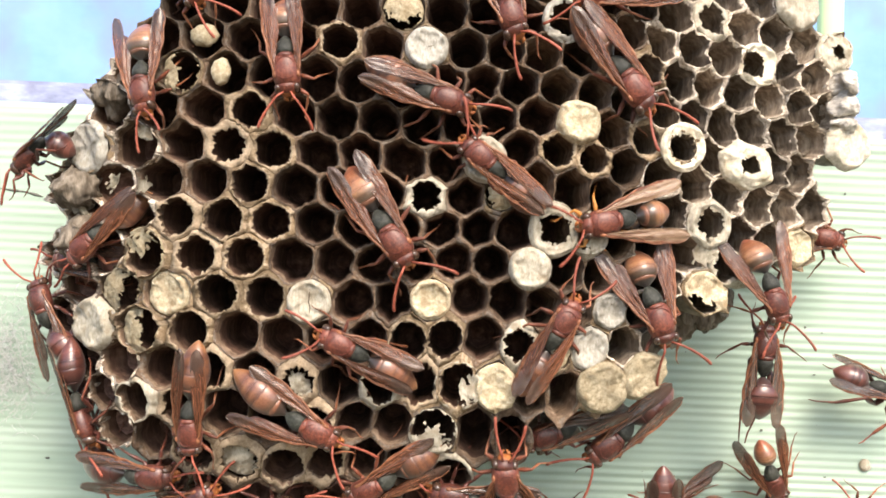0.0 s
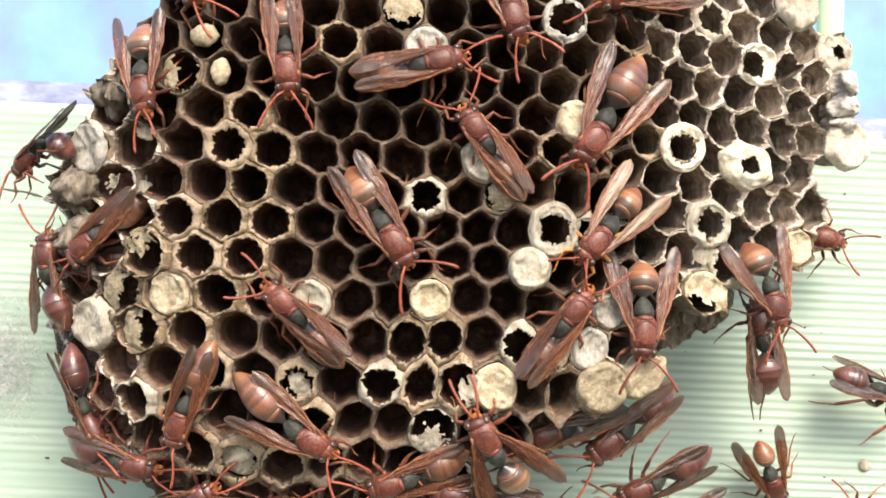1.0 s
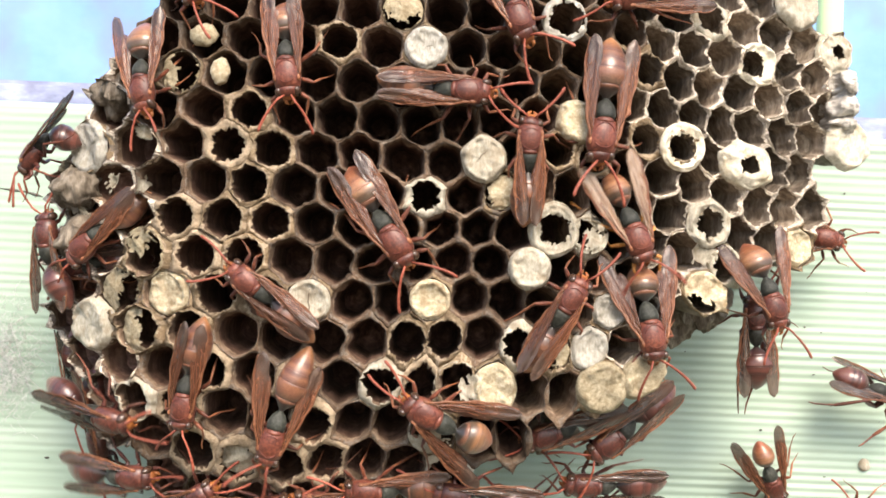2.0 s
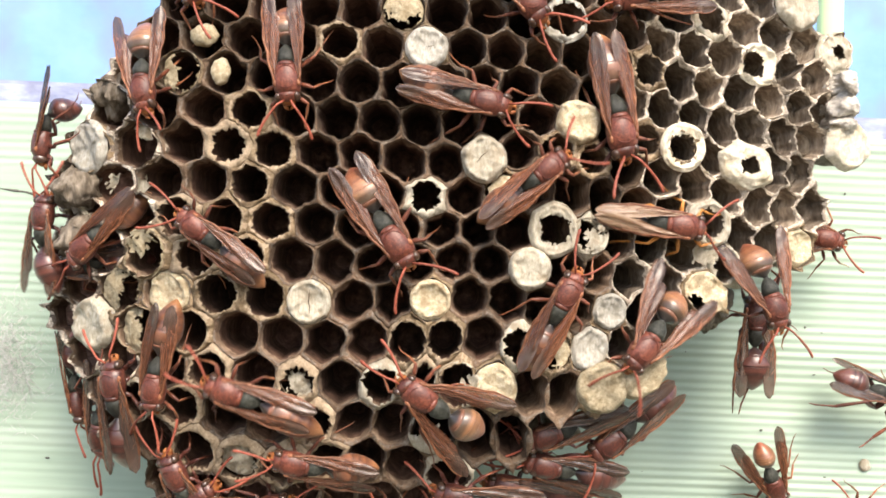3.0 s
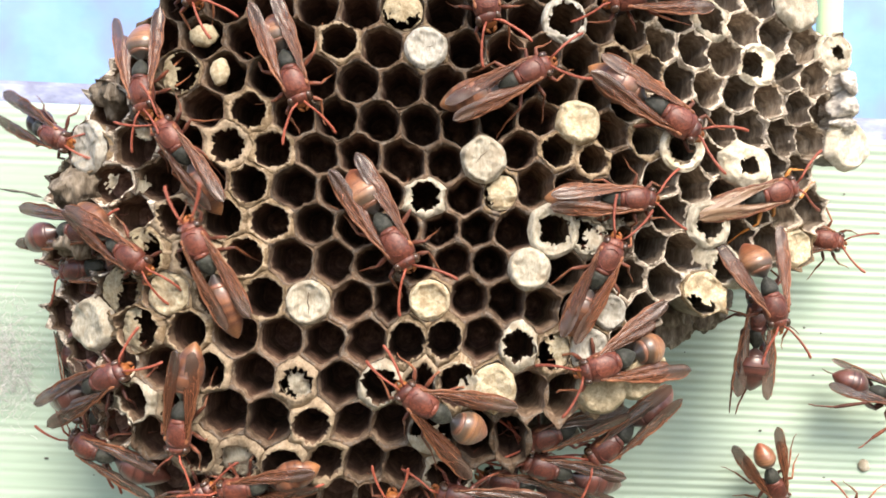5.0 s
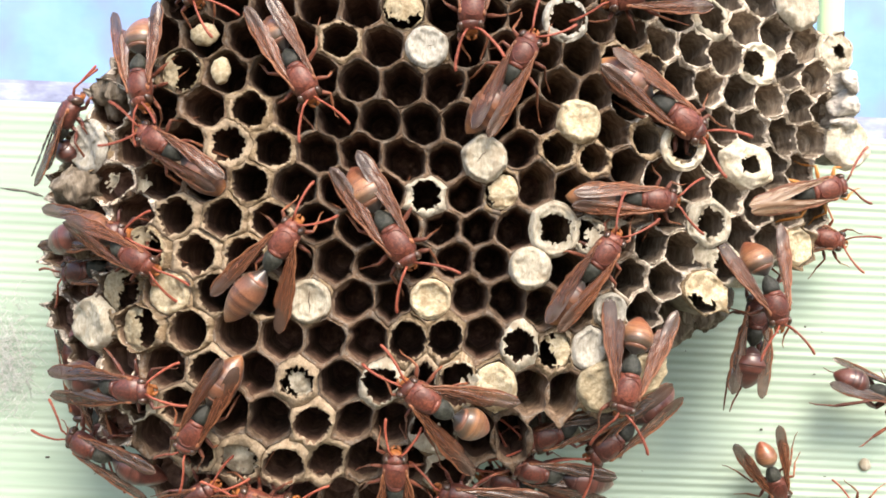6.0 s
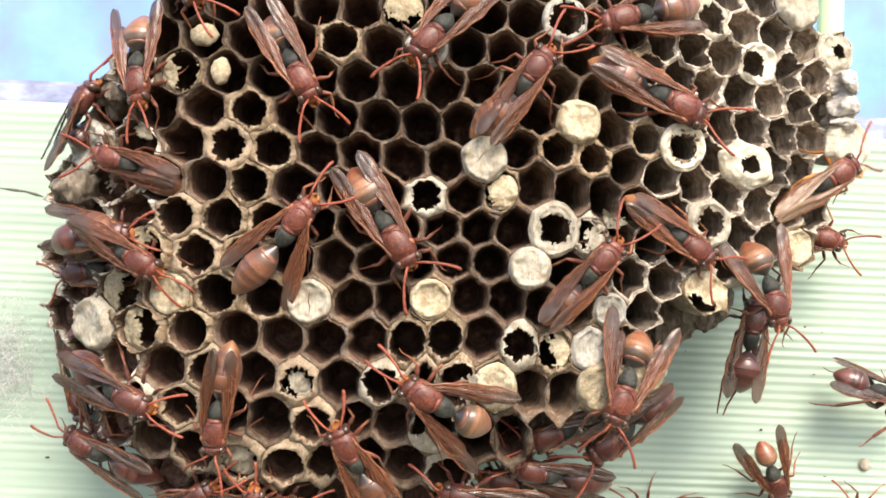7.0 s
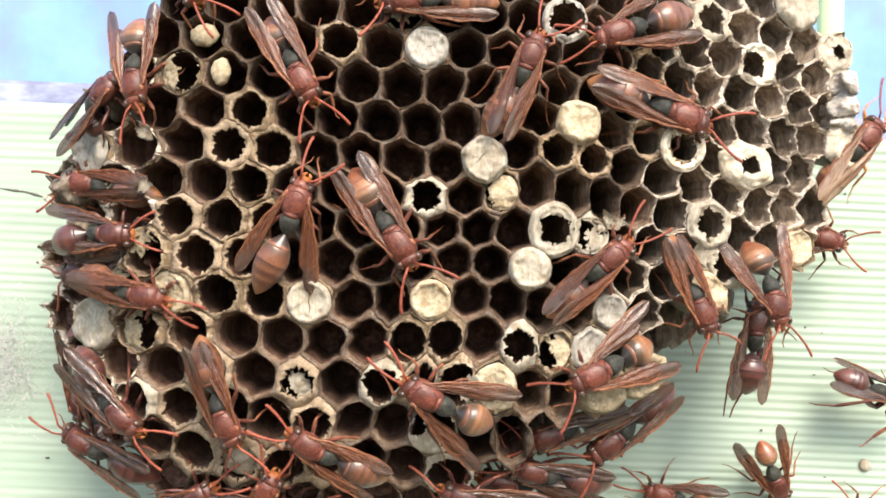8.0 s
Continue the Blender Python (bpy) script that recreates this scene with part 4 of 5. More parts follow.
def make_wasp(tone):
    # dark tone: maroon individuals, and shade put into wasps under the nest
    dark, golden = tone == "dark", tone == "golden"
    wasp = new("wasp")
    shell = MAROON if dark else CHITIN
    blade = SUNLIT_WING if golden else DARK_WING if dark else WING
    bm = bmesh.new()
    lathe(bm, [(-3.4, 1.5, 1.4, -0.25), (-2.9, 2.0, 1.9, -0.1), (-1.9, 2.4, 2.2, 0), (-0.6, 2.6, 2.35, 0), (0.7, 2.64, 2.35, 0), (1.7, 2.55, 2.2, -0.05),
               (2.5, 2.35, 1.95, -0.15), (3.0, 2.0, 1.65, -0.25), (3.25, 1.3, 1.1, -0.3), (3.3, 0.6, 0.6, -0.3)], 26)
    for v in bm.verts:
        v.co *= 1 + 0.025 * noise.noise(v.co * 1.3)
        v.co.y *= 1.08
    thorax = part("thorax", bm, shell, wasp)
    # dark seams round the shield of the back, along it and behind the collar
    def on_back(x, y):
        return (x, y, 2.36 * math.sqrt(max(0.05, 1 - (y / 2.86) ** 2)) * (1 - 0.012 * x * x) - 0.02)
    bm = bmesh.new()
    for first, last in ((112, 248), (-50, 50)):
        arc = [radians(first + (last - first) * q / 12) for q in range(13)]
        tube(bm, [on_back(-0.1 + 2.25 * math.cos(a), 2.0 * math.sin(a)) for a in arc], [0.03] + [0.085] * 11 + [0.03], 5)
    for y in (0.0, 0.95, -0.95):
        tube(bm, [on_back(x, y * (0.85 + 0.12 * x)) for x in (-1.5, -0.7, 0, 0.7, 1.4)], [0.01, 0.03, 0.04, 0.03, 0.01], 5)
    part("back_furrow", bm, FURROW, thorax, "dark seams of the back shield")
    bm = bmesh.new()
    plate(bm, (-2.85, 0, 0.75), (0.85, 1.7, 1.35), 20, 7)
    part("scutellum", bm, shell, thorax)
    bm = bmesh.new()
    plate(bm, (-3.85, 0, 0.35), (0.62, 1.6, 1.25), 18, 6)
    part("hind_plate", bm, MAROON, thorax, "narrow dark red plate")
    bm = bmesh.new()
    lathe(bm, [(-7.15, 0.42, 0.42, -0.6), (-6.7, 0.85, 0.9, -0.5), (-6.0, 1.45, 1.35, -0.35), (-5.1, 1.85, 1.75, -0.15), (-4.2, 2.0, 1.85, -0.1), (-3.2, 1.9, 1.8, -0.1)], 20)
    for v in bm.verts:
        if v.co.z > 0.4:
            v.co.z -= 0.35 * math.exp(-(v.co.y / 0.35) ** 2) * (v.co.x < -4.4)
    part("propodeum", bm, SLATE, wasp, "grey green waist plate with pale bloom")
    bm = bmesh.new()
    ball(bm, (0, 0, 0), (1.35, 2.5, 2.0), 20, 12)
    for v in bm.verts:
        v.co.x -= 0.12 * abs(v.co.y) ** 1.3 * (v.co.x > 0)
    head = part("head", bm, shell, wasp, "", HEAD_AT)
    bm = bmesh.new()
    ball(bm, (0.72, 0, -0.45), (0.78, 1.5, 1.4), 14, 10)
    part("clypeus", bm, FACE, head, "orange face plate")
    bm = bmesh.new()
    for y, x in ((0, 0.45), (0.42, 0.05), (-0.42, 0.05)):
        ball(bm, (x, y, 1.84), (0.16, 0.16, 0.12), 8, 5)
    part("ocelli", bm, EYE, head, "three small dark simple eyes")
    for s in (-1, 1):
        bm = bmesh.new()
        ball(bm, (0.05, 1.86 * s, 0.1), (0.98, 0.86, 1.5), 14, 9)
        part("eye", bm, EYE, head, "glossy dark brown eye")
        part("antenna", antenna_mesh(s), ANTENNA, head, "red orange antenna", (0.9, 0.55 * s, 0.7))
        bm = bmesh.new()
        tube(bm, [(0.9, 0.8 * s, -1.2), (1.5, 0.7 * s, -1.6), (1.9, 0.2 * s, -1.9)], [0.5, 0.42, 0.16], 7)
        part("mandible", bm, FACE, head)
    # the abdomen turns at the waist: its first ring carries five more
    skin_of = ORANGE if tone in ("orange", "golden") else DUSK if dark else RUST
    abdomen = part("abdomen", gaster_ring(0.3, -3.1), skin_of, wasp, "dark cone with a pale hind edge", WAIST_AT)
    for front, back in ((-3.0, -7.2), (-7.1, -9.9), (-9.8, -12.0), (-11.9, -13.9), (-13.8, -15.85)):
        part("abdomen_ring", gaster_ring(front, back), skin_of, abdomen)
    for s in (-1, 1):
        for place, (x, y, z) in LEGS:
            part("%s_leg" % place, leg_mesh(s, place), SUNLIT_LEG if golden else [MAROON, LEG] if dark else [LEG, SHIN], wasp, "", (x, y * s, z))
        part("forewing", wing_mesh(s, 19.2, 3.0, True), [blade, SUNLIT_WING if golden else WING_TIP, SHIN if golden else VEIN], wasp, "smoky brown folded wing", (WING_ROOTS[0][0], s * WING_ROOTS[0][1], WING_ROOTS[0][2]))
        part("hindwing", wing_mesh(s, 13.0, 2.2, False), [blade, blade, SHIN if golden else VEIN], wasp, "shorter brown wing beneath", (WING_ROOTS[1][0], s * WING_ROOTS[1][1], WING_ROOTS[1][2]))
        bm = bmesh.new()
        ball(bm, (1.0, 2.35 * s, 1.1), (0.8, 0.45, 0.5), 12, 7)
        part("tegula", bm, SHIN, wasp)
    return wasp


LABELS = {
    "comb": "red brown paper wasp walking over the comb cells",
    "still": "red brown paper wasp resting on the comb cells",
    "edge": "red brown paper wasp clinging to the nest edge",
    "wall": "red brown paper wasp standing on green ribbed cladding",
    "under": "red paper wasp toned dark for the shade under the nest",
}
WASPS = []
# abdomens held otherwise than straight: degrees of droop and of bend to the side, how far drawn out and how wide
ABDOMENS = {0: (14, 0, 0.64, 1.1), 1: (16, 0, 0.62, 1.1), 2: (6, 0, 0.64, 1.2), 3: (6, -12, 0.8, 1.04), 6: (14, 0, 0.58, 0.86), 7: (18, -6, 0.55, 0.98), 11: (6, -8, 0.9, 1.0), 14: (58, 0, 0.5, 1.0), 15: (0, 22, 0.72, 1.0),
            12: (18, 4, 0.58, 1.0), 24: (20, 6, 0.6, 1.1), 25: (2, 0, 0.62, 1.2), 26: (10, 0, 0.7, 1.0), 27: (-6, 0, 0.62, 1.0), 28: (4, 0, 0.46, 0.84), 30: (0, 0, 0.6, 0.9)}


# legs stretched out behind: wasp, leg and side, then the turn in degrees and the reach
STRETCHED = {(25, "hind_leg", 1): (29, 1.6), (25, "hind_leg", -1): (-44, 1.6), (27, "hind_leg", -1): (-12, 1.55), (27, "middle_leg", -1): (-8, 1.5), (27, "hind_leg", 1): (20, 1.2)}


def add_wasp(where, spread, lift, pitch, label, rows):
    """where it stands, the spread of its wings in degrees, how far it stands off, its tilt, a label of its own,
    and its way: seconds, x, z, heading and, where these change, the spread and the roll about its own axis."""
    way, roll = [], 0
    for row in rows:
        spread = row[4] if len(row) > 4 else spread
        roll = row[5] if len(row) > 5 else roll
        way.append((*row[:4], spread, roll))
    WASPS.append((where, lift, pitch, label or LABELS[where], way))


add_wasp("still", 20, 0, 4, "paper wasp head down with open wings at the nest edge", [(0.0, -54.1, 28.3, -82), (1.5, -54.0, 28.4, -82), (3.5, -53.9, 28.6, -82), (4.5, -53.8, 28.2, -82), (5.8, -54.5, 29.2, -82), (7.0, -55.1, 29.9, -84), (8.0, -55.8, 29.6, -84)])
add_wasp("still", 9, 0, 2, "", [(0.0, -27.3, 31.2, -86), (1.0, -27.2, 31.3, -86), (1.7, -27.1, 30.9, -86), (2.8, -27.2, 29.7, -87), (3.5, -27.0, 29.4, -87), (4.0, -26.4, 27.2, -84), (4.5, -26.0, 28.1, -74), (4.7, -25.9, 28.7, -72), (5.8, -25.0, 29.5, -64), (6.0, -24.7, 29.5, -62), (8.0, -24.6, 29.5, -62)])
add_wasp("still", 11, 0, 4, "large paper wasp with banded orange abdomen resting on cells", [(0.0, -8.3, 1.1, -58), (3.0, -8.1, 0.9, -58), (4.2, -8.0, 0.5, -58), (6.0, -7.9, 0.9, -58), (8.0, -7.7, 0.9, -58)])
add_wasp("comb", 2, 0, 2, "", [(0.0, 0.8, 26.1, -20), (0.5, 0.1, 27.9, -22), (1.0, -0.2, 33.0, 12), (1.5, 1.9, 32.5, 24), (1.7, 3.4, 30.0, 8), (2.8, 6.0, 25.9, -12), (3.0, 7.7, 25.7, -14), (3.5, 10.4, 27.2, -5), (4.0, 14.4, 24.2, 0), (4.5, 14.9, 26.7, 8), (4.7, 14.9, 28.7, 15), (5.3, 15.9, 32.2, 38), (5.8, 15.1, 32.9, 55), (6.0, 13.9, 34.0, 62), (6.5, 12.5, 35.0, 72), (7.0, 16.4, 31.7, 54), (7.5, 16.6, 32.9, 62), (8.0, 15.4, 34.0, 68)])
add_wasp("comb", 3, 0, 2, "", [(0.0, 6.5, 16.3, 139), (0.5, 7.7, 20.2, 120), (1.0, 5.7, 21.2, 125), (1.5, 12.9, 20.3, 102), (1.7, 13.4, 19.8, 99), (2.3, 18.1, 18.8, 70), (2.8, 20.3, 16.9, 48), (3.0, 18.5, 14.1, 38), (3.5, 20.1, 7.0, 2), (4.0, 24.3, 8.3, 4), (4.5, 29.8, 10.0, 4), (4.7, 31.9, 9.4, 0), (5.8, 36.5, 8.6, 0), (6.0, 37.6, 8.6, -2), (6.5, 40.7, 6.1, -22), (7.0, 45.2, -0.1, -38), (7.5, 45.5, -4.9, -56), (8.0, 46.6, -11.5, -68)])
add_wasp("comb", 4, 0, 3, "", [(0.0, 34.0, 28.5, -55), (0.5, 32.8, 26.5, -70, 10), (1.0, 26.3, 18.9, -122, 24), (1.5, 24.3, 20.0, -128), (1.7, 25.8, 19.4, -115, 20), (2.8, 30.4, 20.4, -84, 6), (3.0, 31.4, 20.5, -80), (3.5, 34.0, 22.8, -56), (4.0, 37.6, 21.1, -48), (4.5, 42.1, 22.9, -26), (4.7, 42.1, 23.2, -28), (5.8, 41.8, 21.7, -42), (6.0, 42.9, 22.7, -38), (6.5, 43.2, 24.0, -32), (7.0, 42.7, 25.3, -28), (7.5, 43.1, 25.3, -21), (8.0, 43.2, 23.5, -22)])
add_wasp("comb", 24, 0, 6, "orange paper wasp in sunlit tones with glossy wings walking over cells", [(0.0, 28.3, 4.6, 190), (0.5, 27.3, 1.6, 222), (1.0, 26.8, 1.1, 228), (1.5, 29.8, 1.9, 248), (1.7, 31.4, 1.9, 246), (2.0, 34.5, 1.6, 290), (2.4, 36.5, 3.1, 325), (2.8, 39.7, 3.8, 348, 4), (3.0, 42.6, 4.1, 352), (3.5, 48.0, 5.7, 364), (4.0, 48.0, 9.5, 394), (4.5, 54.3, 9.3, 376), (4.7, 57.7, 9.9, 376), (5.8, 68.9, 10.9, 378), (6.0, 71.7, 11.0, 374), (6.5, 75.8, 9.4, 356), (7.0, 74.9, 14.2, 394), (7.5, 74.9, 20.5, 428), (8.0, 81.1, 21.4, 412)])
add_wasp("comb", 26, 0, 6, "", [(0.0, 38.4, -12.7, -72), (0.5, 36.8, -13.9, -88), (1.0, 35.5, -14.9, -92), (1.5, 36.0, -15.6, -86), (1.7, 37.1, -15.6, -82), (2.8, 37.1, -16.6, -100), (3.0, 35.5, -17.8, -128), (3.5, 33.9, -19.8, -156), (4.0, 32.4, -21.1, -152), (4.5, 29.3, -19.7, -170), (4.7, 27.9, -19.7, -170), (5.3, 28.8, -22.2, -145), (5.8, 30.9, -24.9, -115), (6.0, 32.4, -25.0, -104), (6.5, 33.0, -26.3, -100), (7.0, 31.4, -27.1, -110), (7.5, 28.8, -24.7, -130), (8.0, 26.3, -22.2, -153)])
add_wasp("comb", 4, 0, 3, "", [(0.0, 21.3, -12.5, 60), (0.5, 22.3, -10.8, 53), (1.0, 23.3, -10.6, 53), (1.5, 22.8, -8.8, 57), (2.8, 22.1, -8.3, 60), (3.0, 21.8, -7.8, 62), (3.5, 23.8, -5.8, 58), (4.0, 28.3, -2.9, 48), (4.5, 29.3, -0.6, 58), (4.7, 29.3, -0.9, 66), (5.8, 27.8, -2.9, 52), (6.0, 28.3, -0.9, 54), (6.5, 27.9, -0.5, 57), (7.0, 28.3, -1.9, 48), (7.5, 29.8, 0.1, 52), (8.0, 29.8, -1.4, 43)])
add_wasp("comb", 10, 0, 2, "", [(0.0, -18.1, -16.6, 153), (0.5, -22.5, -12.2, 143), (1.0, -27.9, -9.2, 135, 5), (1.5, -33.2, -8.0, 141), (1.7, -33.2, -7.6, 139), (2.8, -42.0, 2.6, 145), (3.0, -43.6, 3.9, 141), (3.5, -44.7, 8.1, 131), (4.0, -46.8, 13.1, 121), (4.5, -46.8, 17.6, 114), (4.7, -47.4, 19.1, 118), (5.8, -49.6, 20.2, 137), (6.0, -51.3, 19.2, 145), (6.5, -55.4, 15.4, 165), (7.0, -60.9, 16.5, 160), (7.5, -64.9, 11.6, 177), (8.0, -67.7, 12.3, 173)])
add_wasp("comb", 8, 0, 3, "", [(0.0, -45.1, -32.8, -91), (0.5, -45.1, -33.1, -94), (1.0, -47.2, -31.6, -109), (1.5, -46.6, -30.5, -103), (1.7, -46.0, -29.4, -100), (2.8, -48.0, -25.9, -98), (3.0, -51.7, -25.1, -98), (3.5, -51.7, -26.2, -76), (4.0, -47.8, -31.9, -66), (4.5, -47.5, -31.1, -78), (4.7, -47.5, -31.9, -85), (5.8, -44.6, -33.4, -118), (6.0, -44.6, -33.0, -119), (6.5, -43.4, -34.3, -114), (7.0, -40.3, -32.6, -97), (7.5, -40.2, -31.6, -80), (8.0, -38.1, -31.0, -68)])
add_wasp("comb", 22, 0, 4, "", [(0.0, -22.2, -32.1, -28), (0.5, -21.7, -33.2, -25), (1.0, -22.8, -34.0, -33), (1.5, -23.8, -34.5, -45), (1.7, -26.3, -35.6, -66), (2.1, -31.2, -33.7, -120), (2.5, -35.1, -31.1, -160), (2.8, -38.6, -29.4, -186, 6), (3.2, -36.4, -19.6, -215), (3.5, -35.4, -12.9, -228), (3.8, -43.1, -7.8, -218), (4.0, -46.3, -5.9, -213), (4.5, -47.6, -0.6, -230), (4.7, -47.2, -0.1, -232, 8), (5.2, -38.9, 1.6, -260), (5.8, -28.9, 0.1, -300, 30), (6.0, -27.7, 1.3, -302), (6.5, -24.7, 3.0, -314), (7.0, -25.2, 5.3, -307), (7.5, -25.5, 5.8, -300), (8.0, -25.5, 8.3, -290)])
add_wasp("comb", 34, 1, 2, "paper wasp with wings spread and bright orange abdomen", [(0.0, 11.2, -41.2, 95), (0.5, 10.0, -35.6, 92), (1.0, 7.5, -33.0, 120), (1.5, 3.1, -30.4, 148), (1.7, -1.2, -30.4, 152), (2.2, -3.3, -26.9, 146), (2.8, -4.1, -25.4, 144), (3.5, -3.7, -26.0, 145), (4.2, -3.8, -26.6, 146), (6.0, -3.5, -25.9, 147), (8.0, -3.2, -25.4, 150)])
add_wasp("edge", 3, 0, 3, "", [(0.0, -67.3, 0.3, -136), (3.0, -67.3, 0.1, -135), (3.5, -64.5, -2.8, -106), (4.0, -62.6, -3.8, -98), (4.5, -58.4, -1.4, -60), (4.7, -57.2, -0.9, -45), (5.2, -56.3, -1.7, -32), (5.8, -56.0, -2.1, -28), (6.0, -55.4, -1.9, -28), (6.5, -54.8, -2.4, -31), (7.0, -54.5, -2.4, -30), (7.5, -52.1, -2.9, -4), (8.0, -53.5, -8.5, -12)])
add_wasp("edge", 12, 0, 0, "", [(0.0, -80.1, 17.7, -138, 12, 66), (1.0, -79.9, 17.3, -137), (1.7, -79.5, 17.5, -134, 12, 62), (2.8, -77.3, 19.4, -105, 12, 50), (3.0, -77.1, 20.1, -98, 12, 45), (3.5, -75.3, 21.3, -86, 12, 36), (4.0, -74.5, 19.4, -78, 12, 28), (4.5, -74.8, 19.1, -72, 12, 20), (4.7, -74.8, 20.1, -60, 12, 12), (5.2, -74.5, 22.4, 0, 12, 0), (5.8, -72.7, 24.5, 64, 12, -32), (6.0, -71.5, 25.7, 61), (6.5, -68.6, 27.2, 56), (7.0, -67.6, 28.1, 57), (7.5, -65.5, 29.0, 56), (8.0, -62.4, 29.3, 46, 12, -20)])
add_wasp("edge", 14, 0, 0, "", [(0.0, -77.3, -9.7, 108), (0.5, -77.0, -7.3, 102), (1.0, -76.2, -1.0, 92), (1.5, -75.8, 1.2, 92), (2.8, -76.8, 6.1, 95), (3.0, -76.8, 6.4, 85), (3.2, -74.2, 3.9, 20), (3.5, -71.7, -1.5, -50), (3.8, -70.6, 1.2, -25), (4.0, -70.2, 3.1, -2), (4.5, -69.9, 3.5, -4), (4.7, -69.6, 3.5, -4), (5.8, -61.6, 2.7, -4), (8.0, -60.3, 2.7, -4)])
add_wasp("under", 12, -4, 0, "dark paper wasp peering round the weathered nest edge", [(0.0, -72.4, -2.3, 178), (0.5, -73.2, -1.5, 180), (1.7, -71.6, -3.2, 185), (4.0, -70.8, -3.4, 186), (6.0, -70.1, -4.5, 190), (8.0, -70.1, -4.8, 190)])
add_wasp("edge", 9, 0, 2, "", [(0.0, -68.4, -33.4, -70, 9, 52), (0.5, -67.5, -33.0, -66), (1.0, -65.8, -33.9, -62), (1.5, -63.1, -33.8, -60), (1.7, -62.5, -34.6, -58), (2.0, -61.5, -31.7, -15, 9, 30), (2.4, -60.5, -28.4, 45, 9, 10), (2.8, -60.1, -25.7, 95, 9, 0), (3.5, -62.0, -22.9, 84), (4.0, -62.9, -22.0, 70), (4.5, -63.4, -22.9, 44), (4.7, -62.9, -23.0, 38), (5.3, -59.7, -24.6, 10), (5.8, -57.2, -25.5, -5), (6.0, -57.1, -25.5, -5), (6.5, -57.2, -27.4, -20), (7.0, -56.7, -27.5, -25), (7.5, -56.8, -28.6, -38), (8.0, -58.8, -30.9, -45)])
add_wasp("edge", 16, 0, 2, "", [(0.0, -53.7, -42.2, 0), (0.5, -57.6, -40.9, -20), (1.0, -57.0, -40.4, -12), (1.5, -59.6, -41.7, -25), (1.7, -61.4, -41.7, -40), (2.1, -56.3, -43.1, 20), (2.5, -51.4, -42.5, 70), (2.8, -48.9, -41.7, 100), (3.5, -51.5, -40.2, 130), (4.0, -63.1, -38.1, 150), (4.5, -67.1, -37.6, 155), (5.8, -68.6, -37.8, 153), (8.0, -69.7, -37.0, 150)])
add_wasp("comb", 8, 0, 2, "", [(0.0, -23.4, -50.6, 170), (1.7, -23.1, -47.4, 175), (2.8, -25.6, -40.3, 178), (3.0, -26.5, -38.2, 168), (3.5, -27.9, -36.5, 154), (4.0, -34.7, -39.4, 174), (4.5, -35.0, -42.4, 194), (4.7, -37.9, -42.7, 192), (5.8, -33.3, -46.2, 170), (6.5, -36.5, -46.3, 120), (7.0, -34.5, -47.5, 90), (8.0, -32.0, -44.0, 62)])
add_wasp("comb", 12, 0, 2, "", [(0.0, -13.7, -43.5, 206), (0.5, -13.4, -43.3, 206), (1.0, -9.8, -42.6, 196), (1.5, -14.6, -42.6, 186), (1.7, -14.6, -42.6, 184), (2.8, -9.8, -50.6, 150), (4.5, -8.8, -51.3, 100), (5.8, -8.9, -41.4, 90), (6.0, -8.5, -40.3, 89), (6.5, -11.8, -37.1, 95), (7.0, -17.1, -35.0, 116), (7.5, -21.6, -32.8, 128), (8.0, -23.7, -34.8, 148)])
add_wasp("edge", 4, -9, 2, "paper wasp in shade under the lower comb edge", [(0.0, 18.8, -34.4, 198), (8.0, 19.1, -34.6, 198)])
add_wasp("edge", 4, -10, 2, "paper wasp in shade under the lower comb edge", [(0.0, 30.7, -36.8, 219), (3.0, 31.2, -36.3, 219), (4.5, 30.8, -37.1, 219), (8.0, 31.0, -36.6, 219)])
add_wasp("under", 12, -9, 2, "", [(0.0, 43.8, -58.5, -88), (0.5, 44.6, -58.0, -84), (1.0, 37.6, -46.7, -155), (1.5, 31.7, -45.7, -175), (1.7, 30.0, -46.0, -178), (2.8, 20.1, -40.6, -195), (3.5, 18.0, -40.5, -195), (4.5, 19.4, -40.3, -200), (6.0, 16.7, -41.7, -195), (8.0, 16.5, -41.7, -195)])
add_wasp("still", 30, 2, 6, "orange paper wasp hanging head down from the nest edge", [(0.0, 60.5, -9.9, -76), (1.0, 60.5, -10.5, -77), (1.7, 60.3, -10.8, -77), (8.0, 60.5, -10.3, -77)])
add_wasp("wall", 11, 19, -4, "dark maroon paper wasp clinging below another wasp", [(0.0, 64.8, -19.4, 86), (0.5, 63.7, -17.0, 92), (1.0, 63.7, -14.5, 98), (1.5, 62.5, -13.0, 92), (1.7, 62.9, -13.3, 92), (3.0, 62.9, -13.4, 88), (4.2, 63.7, -13.6, 86), (6.0, 63.1, -13.4, 82), (7.0, 62.5, -14.3, 80), (8.0, 63.1, -14.5, 82)])
add_wasp("wall", 20, 8, 0, "red brown paper wasp peering round the nest edge", [(0.0, 80.4, 2.2, -12), (8.0, 80.6, 1.9, -12)])
add_wasp("wall", 13, 6, -6, "dark paper wasp with raised abdomen on green cladding", [(0.0, 95.6, -30.8, -24, 13, -40), (4.3, 95.7, -31.7, -24), (8.0, 95.7, -31.5, -24)])
add_wasp("wall", 24, 2, -26, "paper wasp with wings in a V on green cladding", [(0.0, 71.4, -51.0, -68), (1.7, 71.2, -51.3, -68), (4.3, 71.7, -51.5, -66), (8.0, 71.9, -51.0, -66)])
add_wasp("wall", 20, 1, 2, "", [(0.0, 90.9, -57.1, 150), (8.0, 90.9, -57.4, 150)])
